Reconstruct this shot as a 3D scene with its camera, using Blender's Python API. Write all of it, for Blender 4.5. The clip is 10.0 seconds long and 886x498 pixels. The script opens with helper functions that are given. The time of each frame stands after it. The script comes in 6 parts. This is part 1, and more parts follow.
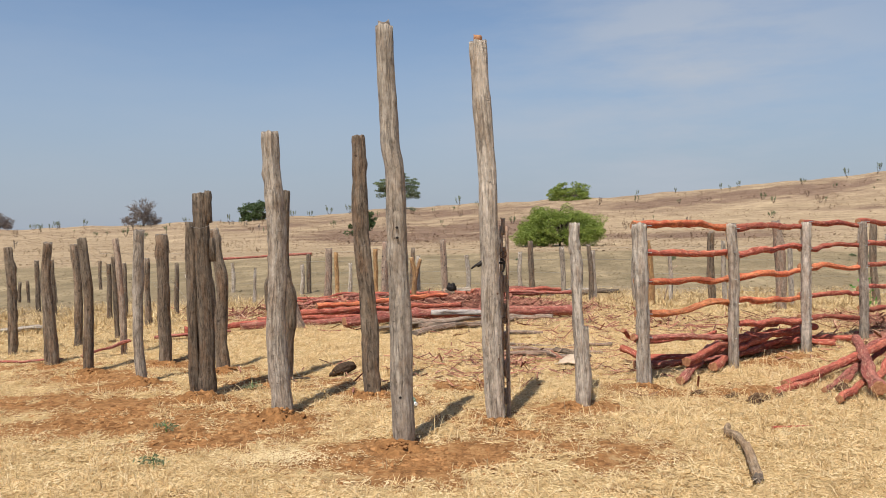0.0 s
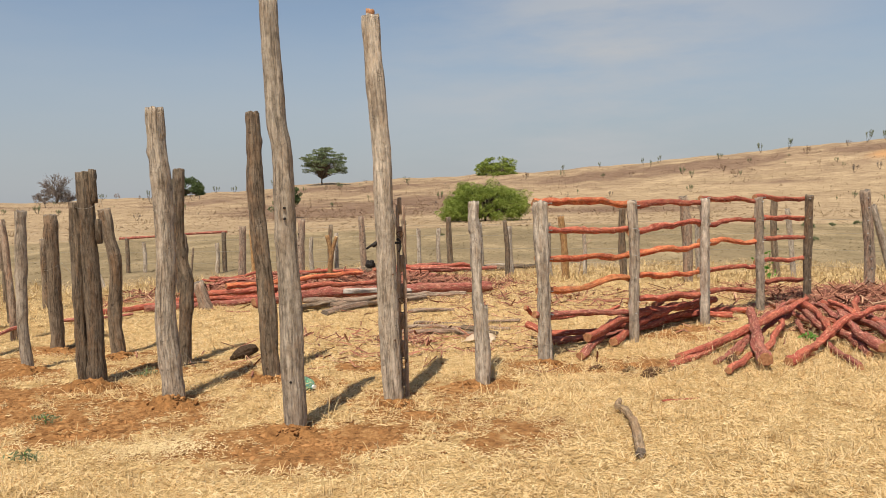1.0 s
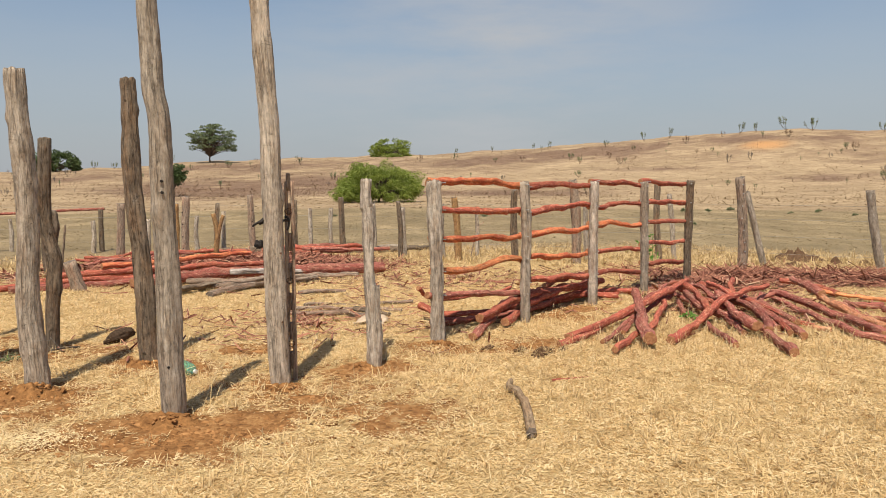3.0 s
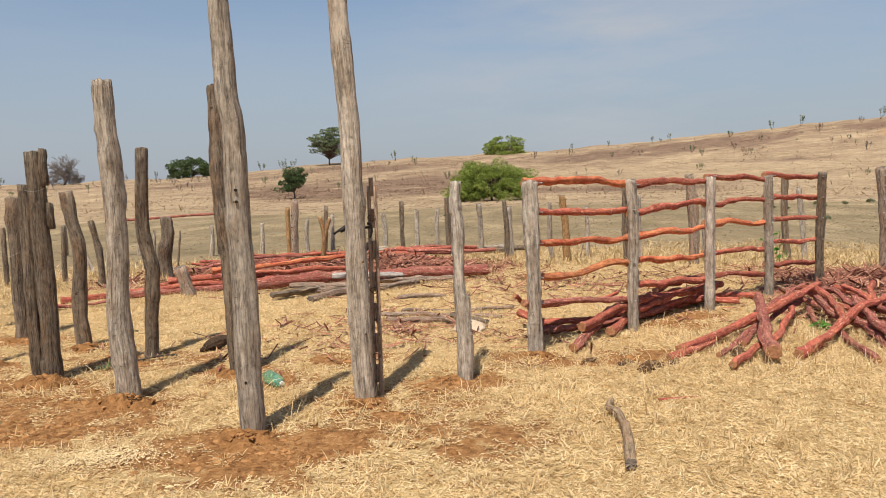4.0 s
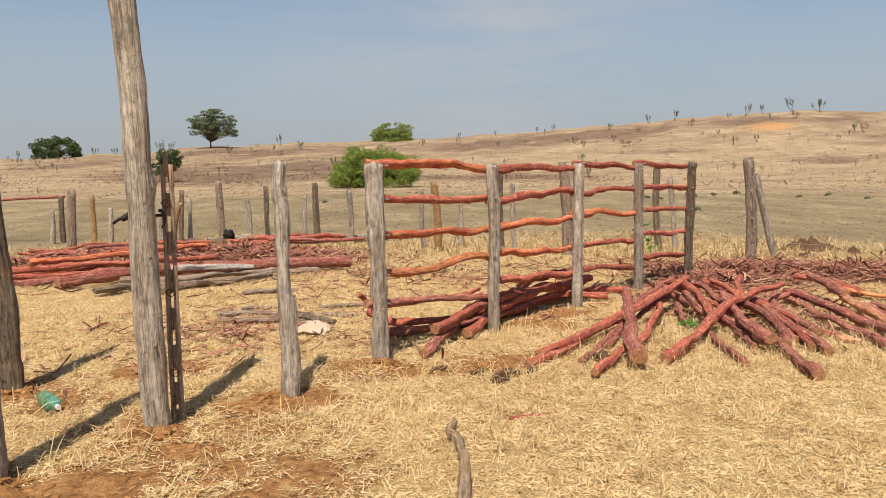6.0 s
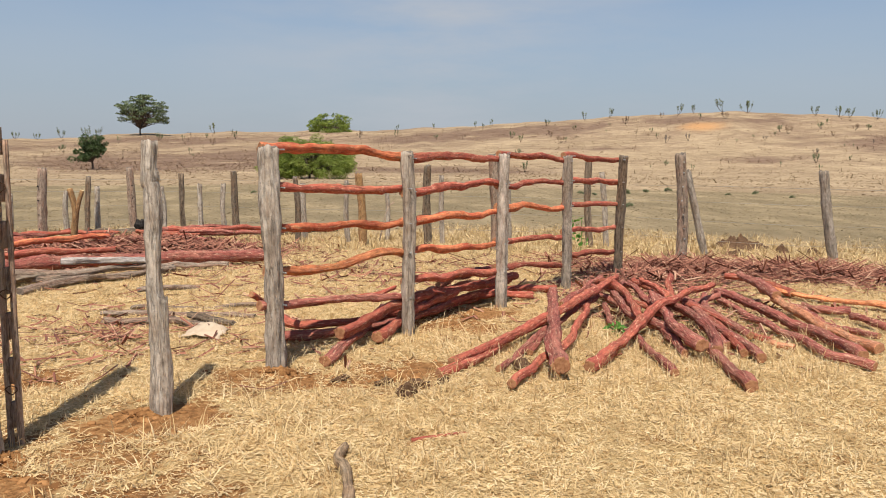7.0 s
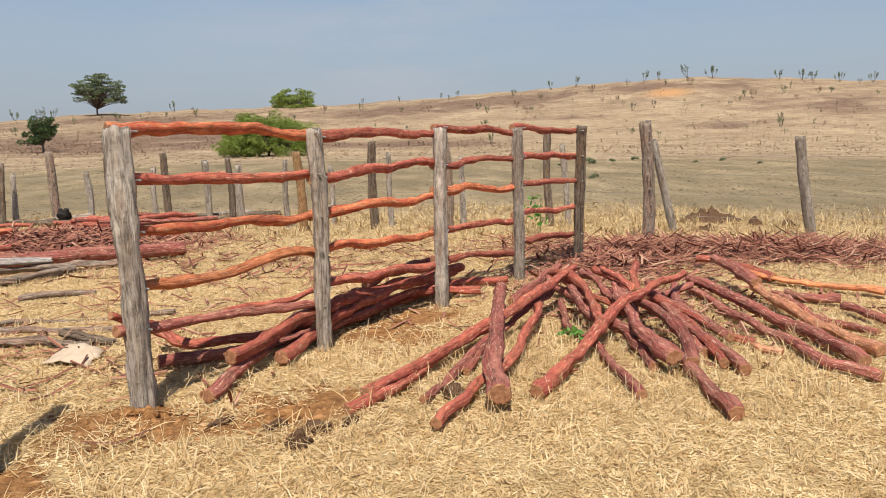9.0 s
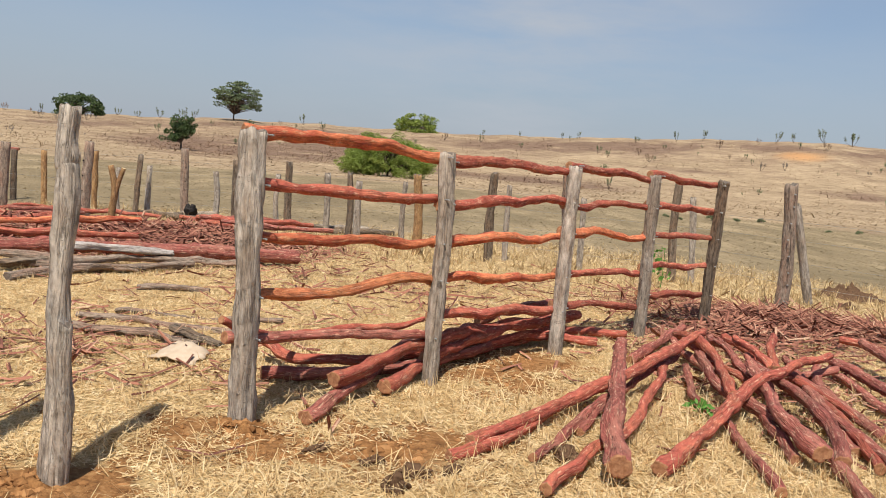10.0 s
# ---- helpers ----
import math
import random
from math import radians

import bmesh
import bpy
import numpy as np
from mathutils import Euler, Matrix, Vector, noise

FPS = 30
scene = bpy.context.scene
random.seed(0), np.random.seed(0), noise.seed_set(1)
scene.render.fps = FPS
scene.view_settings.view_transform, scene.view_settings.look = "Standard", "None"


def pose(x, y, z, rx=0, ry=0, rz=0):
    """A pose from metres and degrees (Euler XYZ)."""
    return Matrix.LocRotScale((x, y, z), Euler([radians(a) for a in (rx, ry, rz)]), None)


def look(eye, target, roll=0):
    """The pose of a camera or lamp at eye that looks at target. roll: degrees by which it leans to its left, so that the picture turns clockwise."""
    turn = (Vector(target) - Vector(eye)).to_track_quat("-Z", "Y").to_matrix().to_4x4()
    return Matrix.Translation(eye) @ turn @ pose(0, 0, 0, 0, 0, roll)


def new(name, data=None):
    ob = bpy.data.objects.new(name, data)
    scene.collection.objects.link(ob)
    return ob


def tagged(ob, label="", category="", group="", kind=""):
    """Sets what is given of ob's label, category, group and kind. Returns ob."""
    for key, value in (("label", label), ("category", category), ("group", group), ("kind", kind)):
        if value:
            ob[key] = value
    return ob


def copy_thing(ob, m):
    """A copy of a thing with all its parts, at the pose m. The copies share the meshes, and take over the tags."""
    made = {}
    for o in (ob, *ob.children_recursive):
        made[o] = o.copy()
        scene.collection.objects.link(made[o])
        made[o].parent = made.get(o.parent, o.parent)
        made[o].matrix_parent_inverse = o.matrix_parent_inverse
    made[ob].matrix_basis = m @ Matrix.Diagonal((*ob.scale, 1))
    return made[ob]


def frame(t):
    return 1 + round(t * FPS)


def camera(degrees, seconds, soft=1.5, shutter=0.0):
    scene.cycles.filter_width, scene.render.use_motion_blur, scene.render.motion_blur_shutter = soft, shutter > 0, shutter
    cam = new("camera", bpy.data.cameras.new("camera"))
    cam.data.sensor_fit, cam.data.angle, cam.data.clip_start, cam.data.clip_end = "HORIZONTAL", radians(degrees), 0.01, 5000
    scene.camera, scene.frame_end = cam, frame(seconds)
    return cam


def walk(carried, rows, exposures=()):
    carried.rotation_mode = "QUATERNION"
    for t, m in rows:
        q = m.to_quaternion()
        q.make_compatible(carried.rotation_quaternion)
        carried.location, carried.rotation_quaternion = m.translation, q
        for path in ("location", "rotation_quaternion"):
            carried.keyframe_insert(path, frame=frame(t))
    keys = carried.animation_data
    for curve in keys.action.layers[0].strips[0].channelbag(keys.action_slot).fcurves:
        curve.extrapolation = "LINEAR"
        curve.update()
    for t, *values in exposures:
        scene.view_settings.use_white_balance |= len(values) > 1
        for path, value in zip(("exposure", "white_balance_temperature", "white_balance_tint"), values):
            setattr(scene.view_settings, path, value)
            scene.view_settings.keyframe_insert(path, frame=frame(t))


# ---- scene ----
cam = camera(60.1, 10.0, soft=0.95)
PATH = [
    (0, (0.409, 0.093, 1.58), (0.146, 2.075, 1.515), -1.1),
    (0.5, (0.478, 0.193, 1.632), (0.327, 2.186, 1.588), -1.4),
    (1, (0.66, 0.21, 1.607), (0.579, 2.204, 1.473), -1.4),
    (1.5, (0.759, 0.228, 1.611), (0.838, 2.215, 1.397), -0.8),
    (2, (0.727, 0.226, 1.61), (0.891, 2.215, 1.486), 0.3),
    (2.5, (0.646, 0.251, 1.575), (0.83, 2.238, 1.445), -0.1),
    (2.7, (0.626, 0.265, 1.573), (0.825, 2.248, 1.406), -0.3),
    (3.8, (0.874, 0.704, 1.595), (0.915, 2.694, 1.399), -0.7),
    (4, (0.875, 0.745, 1.601), (0.769, 2.734, 1.415), -1.7),
    (4.5, (0.837, 0.949, 1.558), (0.626, 2.93, 1.382), -1.3),
    (5, (0.827, 1.162, 1.548), (0.512, 3.133, 1.424), 0.4),
    (5.5, (1.078, 1.395, 1.542), (1.012, 3.39, 1.407), 0.0),
    (6, (1.266, 1.607, 1.55), (1.448, 3.586, 1.325), -0.6),
    (6.2, (1.289, 1.702, 1.546), (1.506, 3.675, 1.304), -0.4),
    (7.3, (1.644, 2.324, 1.494), (2.004, 4.276, 1.249), 0.7),
    (7.5, (1.686, 2.415, 1.506), (2.038, 4.367, 1.251), 0.5),
    (8, (1.728, 2.735, 1.484), (2.076, 4.685, 1.211), 1.4),
    (8.5, (1.857, 2.944, 1.484), (2.283, 4.875, 1.184), 0.5),
    (9, (2.073, 3.159, 1.521), (2.487, 5.09, 1.209), -0.9),
    (9.5, (2.056, 3.296, 1.516), (2.251, 5.267, 1.237), 0.8),
    (10, (1.989, 3.475, 1.501), (2.135, 5.455, 1.263), 5.3),
]
walk(cam, [(t, look(eye, target, roll)) for t, eye, target, roll in PATH],
     exposures=[(0, 0.28, 6250, 10), (0.5, 0.28, 6900, 10), (1.0, 0.28, 7000, 10), (1.5, 0.27, 6700, 10), (2.0, 0.26, 6750, 10), (2.6, 0.25, 7000, 10), (4.0, 0.27, 6600, 10), (5.5, 0.35, 7000, 10), (6.0, 0.28, 6800, 10), (7.5, 0.28, 6450, 10), (10, 0.28, 6400, 10)])

# ---- world, sun, exposure ----
SUN_AZ, SUN_EL = 195.0, 62.0
world = bpy.data.worlds.new("sky")
scene.world = world
world.use_nodes = True
wn, wl = world.node_tree.nodes, world.node_tree.links
wn.clear()
w_out, w_bg = wn.new("ShaderNodeOutputWorld"), wn.new("ShaderNodeBackground")
w_sky = wn.new("ShaderNodeTexSky")
w_sky.sky_type, w_sky.sun_disc = "NISHITA", False
w_sky.sun_elevation, w_sky.sun_rotation = radians(SUN_EL), radians(SUN_AZ)
w_sky.altitude, w_sky.air_density, w_sky.dust_density, w_sky.ozone_density = 400, 1.0, 0.8, 1.6
w_tc, w_map = wn.new("ShaderNodeTexCoord"), wn.new("ShaderNodeMapping")
w_map.inputs["Scale"].default_value = (1.6, 1.6, 7.0)
w_map.inputs["Location"].default_value = (0.35, 0.1, 0.3)
w_noise = wn.new("ShaderNodeTexNoise")
w_noise.inputs["Scale"].default_value, w_noise.inputs["Detail"].default_value = 1.5, 8
w_noise.inputs["Roughness"].default_value = 0.58
w_ramp = wn.new("ShaderNodeValToRGB")
w_ramp.color_ramp.elements[0].position, w_ramp.color_ramp.elements[1].position = 0.4, 0.62
w_ramp.color_ramp.elements[1].color = (0.85, 0.85, 0.85, 1)
w_sep, w_haze = wn.new("ShaderNodeSeparateXYZ"), wn.new("ShaderNodeValToRGB")
w_haze.color_ramp.interpolation = "EASE"
w_haze.color_ramp.elements[0].position, w_haze.color_ramp.elements[0].color = 0.0, (0.85, 0.85, 0.85, 1)
w_haze.color_ramp.elements[1].position, w_haze.color_ramp.elements[1].color = 0.33, (0.0, 0.0, 0.0, 1)
w_veil, w_mix = wn.new("ShaderNodeMix"), wn.new("ShaderNodeMix")
for mx, colour in ((w_veil, (3.1, 3.52, 4.22, 1)), (w_mix, (4.35, 4.62, 5.05, 1))):
    mx.data_type = "RGBA"
    mx.inputs["B"].default_value = colour
wl.new(w_tc.outputs["Generated"], w_map.inputs["Vector"])
wl.new(w_tc.outputs["Generated"], w_sep.inputs[0])
wl.new(w_sep.outputs["Z"], w_haze.inputs["Fac"])
wl.new(w_haze.outputs["Color"], w_veil.inputs["Factor"])
wl.new(w_map.outputs["Vector"], w_noise.inputs["Vector"])
wl.new(w_noise.outputs["Fac"], w_ramp.inputs["Fac"])
w_dist, w_bank = wn.new("ShaderNodeVectorMath"), wn.new("ShaderNodeMapRange")
w_dist.operation, w_dist.inputs[1].default_value = "DISTANCE", (0.17, 0.975, 0.14)
wl.new(w_tc.outputs["Generated"], w_dist.inputs[0])
wl.new(w_dist.outputs["Value"], w_bank.inputs["Value"])
for key, v in (("From Min", 0.04), ("From Max", 0.34), ("To Min", 1.0), ("To Max", 0.14)):
    w_bank.inputs[key].default_value = v
w_mul = wn.new("ShaderNodeMath")
w_mul.operation = "MULTIPLY"
wl.new(w_ramp.outputs["Color"], w_mul.inputs[0])
wl.new(w_bank.outputs["Result"], w_mul.inputs[1])
wl.new(w_mul.outputs[0], w_mix.inputs["Factor"])
wl.new(w_sky.outputs["Color"], w_veil.inputs["A"])
wl.new(w_veil.outputs["Result"], w_mix.inputs["A"])
wl.new(w_mix.outputs["Result"], w_bg.inputs["Color"])
w_bg.inputs["Strength"].default_value = 0.092
wl.new(w_bg.outputs["Background"], w_out.inputs["Surface"])

sun = new("sun", bpy.data.lights.new("sun", "SUN"))
sun.data.energy, sun.data.angle, sun.data.color = 4.9, radians(0.6), (1.0, 0.945, 0.835)
s_az, s_el = radians(SUN_AZ), radians(SUN_EL)
sun.matrix_world = look((40 * math.sin(s_az) * math.cos(s_el), 40 * math.cos(s_az) * math.cos(s_el), 40 * math.sin(s_el)), (0, 0, 0))


# ---- materials ----
def material(name, rough=0.9):
    m = bpy.data.materials.new(name)
    m.use_nodes = True
    b = m.node_tree.nodes["Principled BSDF"]
    b.inputs["Roughness"].default_value = rough
    b.inputs["Specular IOR Level"].default_value = 0.25
    return m, m.node_tree.nodes, m.node_tree.links, b


def ramp(nodes, links, source, stops):
    r = nodes.new("ShaderNodeValToRGB")
    while len(r.color_ramp.elements) < len(stops):
        r.color_ramp.elements.new(0.5)
    for e, (p, c) in zip(r.color_ramp.elements, stops):
        e.position, e.color = p, (*c, 1)
    links.new(source, r.inputs["Fac"])
    return r.outputs["Color"]


def mixed(nodes, links, fac, a, b, blend="MIX"):
    n = nodes.new("ShaderNodeMix")
    n.data_type, n.blend_type = "RGBA", blend
    for key, v in (("Factor", fac), ("A", a), ("B", b)):
        if isinstance(v, (int, float)):
            n.inputs[key].default_value = v
        elif isinstance(v, tuple):
            n.inputs[key].default_value = (*v, 1)
        else:
            links.new(v, n.inputs[key])
    return n.outputs["Result"]


def noisy(nodes, links, vector, scale, detail=4, stretch=(1, 1, 1), rough=0.55, shift=None):
    mp = nodes.new("ShaderNodeMapping")
    mp.inputs["Scale"].default_value = stretch
    links.new(vector, mp.inputs["Vector"])
    if shift is not None:
        links.new(shift, mp.inputs["Location"])
    n = nodes.new("ShaderNodeTexNoise")
    n.inputs["Scale"].default_value, n.inputs["Detail"].default_value, n.inputs["Roughness"].default_value = scale, detail, rough
    links.new(mp.outputs["Vector"], n.inputs["Vector"])
    return n.outputs["Fac"]


def bumped(nodes, links, bsdf, height, strength, distance):
    b = nodes.new("ShaderNodeBump")
    b.inputs["Strength"].default_value, b.inputs["Distance"].default_value = strength, distance
    links.new(height, b.inputs["Height"])
    links.new(b.outputs["Normal"], bsdf.inputs["Normal"])


def added(nodes, links, a, b, op="ADD", clamp=False):
    n = nodes.new("ShaderNodeMath")
    n.operation, n.use_clamp = op, clamp
    for i, v in enumerate((a, b)):
        if isinstance(v, (int, float)):
            n.inputs[i].default_value = v
        else:
            links.new(v, n.inputs[i])
    return n.outputs[0]


def attribute(nodes, name, out="Fac"):
    a = nodes.new("ShaderNodeAttribute")
    a.attribute_name = name
    return a.outputs[out]


def wood(name, dark, mid, light, tint, tint_amount, crack=0.5, depth=0.012, fine=1.0, flakes=0.35, flake=None, nicks=0.0):
    """Long-grained wood: dark, mid and light of the grain, and a second hue in patches. Reads the grain coordinates of the tubes."""
    m, n, l, b = material(name, 0.85)
    g = attribute(n, "grain", "Vector")
    info = n.new("ShaderNodeObjectInfo")
    cm = n.new("ShaderNodeCombineXYZ")
    for i in range(3):
        l.new(added(n, l, info.outputs["Random"], 37.0 + 11 * i, "MULTIPLY"), cm.inputs[i])
    sh = cm.outputs[0]
    fibre = noisy(n, l, g, 1.0, 8, (150 * fine, 150 * fine, 16), 0.75, sh)
    groove = noisy(n, l, g, 1.0, 5, (80 * fine, 80 * fine, 2.4), 0.6, sh)
    patch = noisy(n, l, g, 1.0, 6, (11, 11, 3.5), 0.65, sh)
    knots = noisy(n, l, g, 1.0, 3, (19, 19, 13), 0.5, sh)
    fray = noisy(n, l, g, 1.0, 6, (75, 75, 12), 0.7, sh)
    base = ramp(n, l, fibre, [(0.2, dark), (0.48, mid), (0.82, light)])
    pf = added(n, l, ramp(n, l, patch, [(0.47, (0, 0, 0)), (0.58, (1, 1, 1))]), tint_amount, "MULTIPLY")
    base = mixed(n, l, pf, base, mixed(n, l, fibre, tuple(c * 0.55 for c in tint), tuple(min(1, c * 1.35) for c in tint)))
    cf = ramp(n, l, groove, [(0.362, (1, 1, 1)), (0.39, (0, 0, 0))])
    base = mixed(n, l, added(n, l, cf, crack, "MULTIPLY"), base, tuple(c * 0.35 for c in dark))
    split = noisy(n, l, g, 1.0, 4, (34 * fine, 34 * fine, 1.6), 0.62, sh)
    sf = ramp(n, l, split, [(0.47, (0, 0, 0)), (0.492, (1, 1, 1)), (0.502, (1, 1, 1)), (0.52, (0, 0, 0))])
    base = mixed(n, l, added(n, l, sf, crack * 0.8, "MULTIPLY"), base, tuple(c * 0.4 for c in dark))
    ff = ramp(n, l, fray, [(0.55, (0, 0, 0)), (0.62, (1, 1, 1))])
    base = mixed(n, l, added(n, l, ff, flakes, "MULTIPLY"), base, flake or tuple(min(1, c + 0.09 + 0.12 * (max(light) - c)) for c in light))
    if nicks:
        nick = noisy(n, l, g, 1.0, 2, (7, 7, 34), 0.4, sh)
        nf = ramp(n, l, nick, [(0.49, (0, 0, 0)), (0.497, (1, 1, 1)), (0.503, (1, 1, 1)), (0.51, (0, 0, 0))])
        where = ramp(n, l, noisy(n, l, g, 1.0, 3, (13, 13, 6), 0.5, sh), [(0.55, (0, 0, 0)), (0.6, (1, 1, 1))])
        nf = added(n, l, nf, where, "MULTIPLY")
        base = mixed(n, l, added(n, l, nf, nicks, "MULTIPLY"), base, tuple(c * 0.3 for c in dark))
        bleach = ramp(n, l, noisy(n, l, g, 1.0, 4, (17, 17, 2.2), 0.6, sh), [(0.5, (0, 0, 0)), (0.63, (1, 1, 1))])
        base = mixed(n, l, added(n, l, bleach, 0.5, "MULTIPLY"), base, tuple(min(1, c * 1.06) for c in light))
    kf = ramp(n, l, knots, [(0.27, (1, 1, 1)), (0.31, (0, 0, 0))])
    base = mixed(n, l, added(n, l, kf, crack * 0.9, "MULTIPLY"), base, tuple(c * 0.4 for c in dark))
    worn = noisy(n, l, g, 1.0, 7, (26, 26, 15), 0.7, sh)
    base = mixed(n, l, 1.0, base, ramp(n, l, worn, [(0.3, (0.5, 0.47, 0.44)), (0.45, (0.9, 0.89, 0.88)), (0.58, (1.12, 1.11, 1.1)), (0.72, (1.38, 1.36, 1.33))]), "MULTIPLY")
    hue = added(n, l, added(n, l, info.outputs["Random"], 0.34, "MULTIPLY"), 0.85)
    hsv = n.new("ShaderNodeHueSaturation")
    l.new(hue, hsv.inputs["Value"])
    l.new(base, hsv.inputs["Color"])
    l.new(hsv.outputs["Color"], b.inputs["Base Color"])
    hgt = added(n, l, added(n, l, groove, 1.2, "MULTIPLY"), added(n, l, fibre, 0.6, "MULTIPLY"))
    hgt = added(n, l, hgt, added(n, l, added(n, l, kf, -0.5, "MULTIPLY"), added(n, l, ff, 0.3, "MULTIPLY")))
    hgt = added(n, l, hgt, added(n, l, sf, -0.35, "MULTIPLY"))
    bumped(n, l, b, hgt, 0.9, depth)
    return m


GREY_WOOD = wood("weathered_wood", (0.19, 0.152, 0.118), (0.385, 0.318, 0.252), (0.59, 0.51, 0.425), (0.3, 0.215, 0.148), 0.55, 0.6, 0.013, 0.8, 0.25, nicks=0.8)
DARK_WOOD = wood("dark_weathered_wood", (0.075, 0.056, 0.041), (0.17, 0.127, 0.09), (0.32, 0.248, 0.18), (0.235, 0.14, 0.08), 0.6, 0.75, 0.018, 0.75, 0.35, nicks=0.8)
PALE_WOOD = wood("pale_weathered_wood", (0.155, 0.108, 0.08), (0.345, 0.256, 0.19), (0.54, 0.43, 0.33), (0.39, 0.225, 0.15), 0.6, 0.7, 0.014)
SILVER_WOOD = wood("silver_weathered_wood", (0.22, 0.182, 0.147), (0.4, 0.335, 0.272), (0.61, 0.535, 0.45), (0.3, 0.215, 0.15), 0.55, 0.5, 0.016, 0.6, 0.35, nicks=0.7)
YELLOW_WOOD = wood("fresh_yellow_wood", (0.22, 0.12, 0.05), (0.4, 0.23, 0.1), (0.55, 0.36, 0.17), (0.32, 0.15, 0.07), 0.5, 0.4, 0.01)
RED_WOOD = wood("red_debarked_wood", (0.23, 0.05, 0.035), (0.375, 0.092, 0.062), (0.51, 0.155, 0.1), (0.5, 0.165, 0.09), 0.5, 0.3, 0.012, 0.6, 0.75, (0.7, 0.38, 0.25))
MAROON_WOOD = wood("maroon_bark_wood", (0.17, 0.052, 0.043), (0.315, 0.092, 0.07), (0.46, 0.165, 0.122), (0.42, 0.19, 0.13), 0.5, 0.35, 0.015, 0.6, 0.85, (0.68, 0.4, 0.28))
ORANGE_WOOD = wood("orange_heartwood", (0.45, 0.11, 0.05), (0.63, 0.19, 0.085), (0.78, 0.32, 0.155), (0.47, 0.085, 0.05), 0.7, 0.3, 0.012, 0.7, 0.5, (0.8, 0.48, 0.26))

HEWN = wood("pale_hewn_wood", (0.45, 0.16, 0.08), (0.68, 0.3, 0.16), (0.82, 0.46, 0.27), (0.5, 0.15, 0.08), 0.35, 0.3, 0.012, 1.0, 0.4)
BRIGHT_WOOD = wood("bright_orange_hewn_wood", (0.42, 0.11, 0.05), (0.72, 0.27, 0.11), (0.86, 0.44, 0.22), (0.52, 0.12, 0.06), 0.4, 0.3, 0.014, 1.0, 0.4)

BLEACHED = wood("bleached_wood", (0.33, 0.27, 0.23), (0.55, 0.48, 0.43), (0.72, 0.66, 0.61), (0.5, 0.38, 0.33), 0.4, 0.4, 0.012, 0.7, 0.3)
STICK_WOOD = wood("brown_stick_wood", (0.13, 0.085, 0.05), (0.3, 0.208, 0.128), (0.46, 0.34, 0.22), (0.3, 0.18, 0.1), 0.5, 0.4, 0.01)


def make_cut(name, dark, light):
    m, n, l, b = material(name, 0.9)
    tc = n.new("ShaderNodeTexCoord")
    f = noisy(n, l, tc.outputs["Object"], 45, 5)
    l.new(ramp(n, l, f, [(0.3, dark), (0.7, light)]), b.inputs["Base Color"])
    bumped(n, l, b, f, 0.6, 0.006)
    return m


CUT_RED = make_cut("sawn_orange_end", (0.22, 0.088, 0.042), (0.46, 0.235, 0.12))
CUT_GREY = make_cut("weathered_end", (0.07, 0.055, 0.045), (0.24, 0.19, 0.15))
CUT_FRESH = make_cut("fresh_sawn_end", (0.55, 0.4, 0.2), (0.78, 0.62, 0.38))


def plain(name, dark, light, scale=20, rough=0.8, metal=0.0, bump=0.004):
    m, n, l, b = material(name, rough)
    b.inputs["Metallic"].default_value = metal
    if rough >= 0.9:
        b.inputs["Specular IOR Level"].default_value = 0.04
    tc = n.new("ShaderNodeTexCoord")
    f = noisy(n, l, tc.outputs["Object"], scale, 6, rough=0.65)
    l.new(ramp(n, l, f, [(0.3, dark), (0.7, light)]), b.inputs["Base Color"])
    if bump:
        bumped(n, l, b, f, 0.8, bump)
    return m


RUST = plain("rusty_iron", (0.08, 0.045, 0.03), (0.22, 0.12, 0.075), 60, 0.75, 0.5, 0.002)
BLACK_IRON = plain("black_iron", (0.012, 0.011, 0.011), (0.05, 0.04, 0.035), 50, 0.6, 0.6, 0.002)
NAIL = plain("galvanised_nail", (0.35, 0.35, 0.34), (0.65, 0.65, 0.63), 80, 0.4, 0.8, 0)
WIRE = plain("fence_wire", (0.25, 0.23, 0.2), (0.45, 0.42, 0.37), 40, 0.55, 0.7, 0)
SOIL = plain("red_soil", (0.135, 0.062, 0.025), (0.37, 0.182, 0.07), 24, 1.0, 0, 0.035)
CLOD = plain("dark_clod", (0.06, 0.034, 0.02), (0.18, 0.105, 0.062), 30, 1.0, 0, 0.02)
BARK_PLATE = plain("pale_bark_plate", (0.42, 0.315, 0.22), (0.56, 0.445, 0.33), 9, 0.9, 0, 0.002)
STONE = plain("dark_bark_lump", (0.025, 0.016, 0.011), (0.1, 0.066, 0.045), 45, 0.9, 0, 0.015)
TRUNK = plain("tree_bark", (0.07, 0.05, 0.038), (0.2, 0.155, 0.12), 8, 0.95, 0, 0.03)


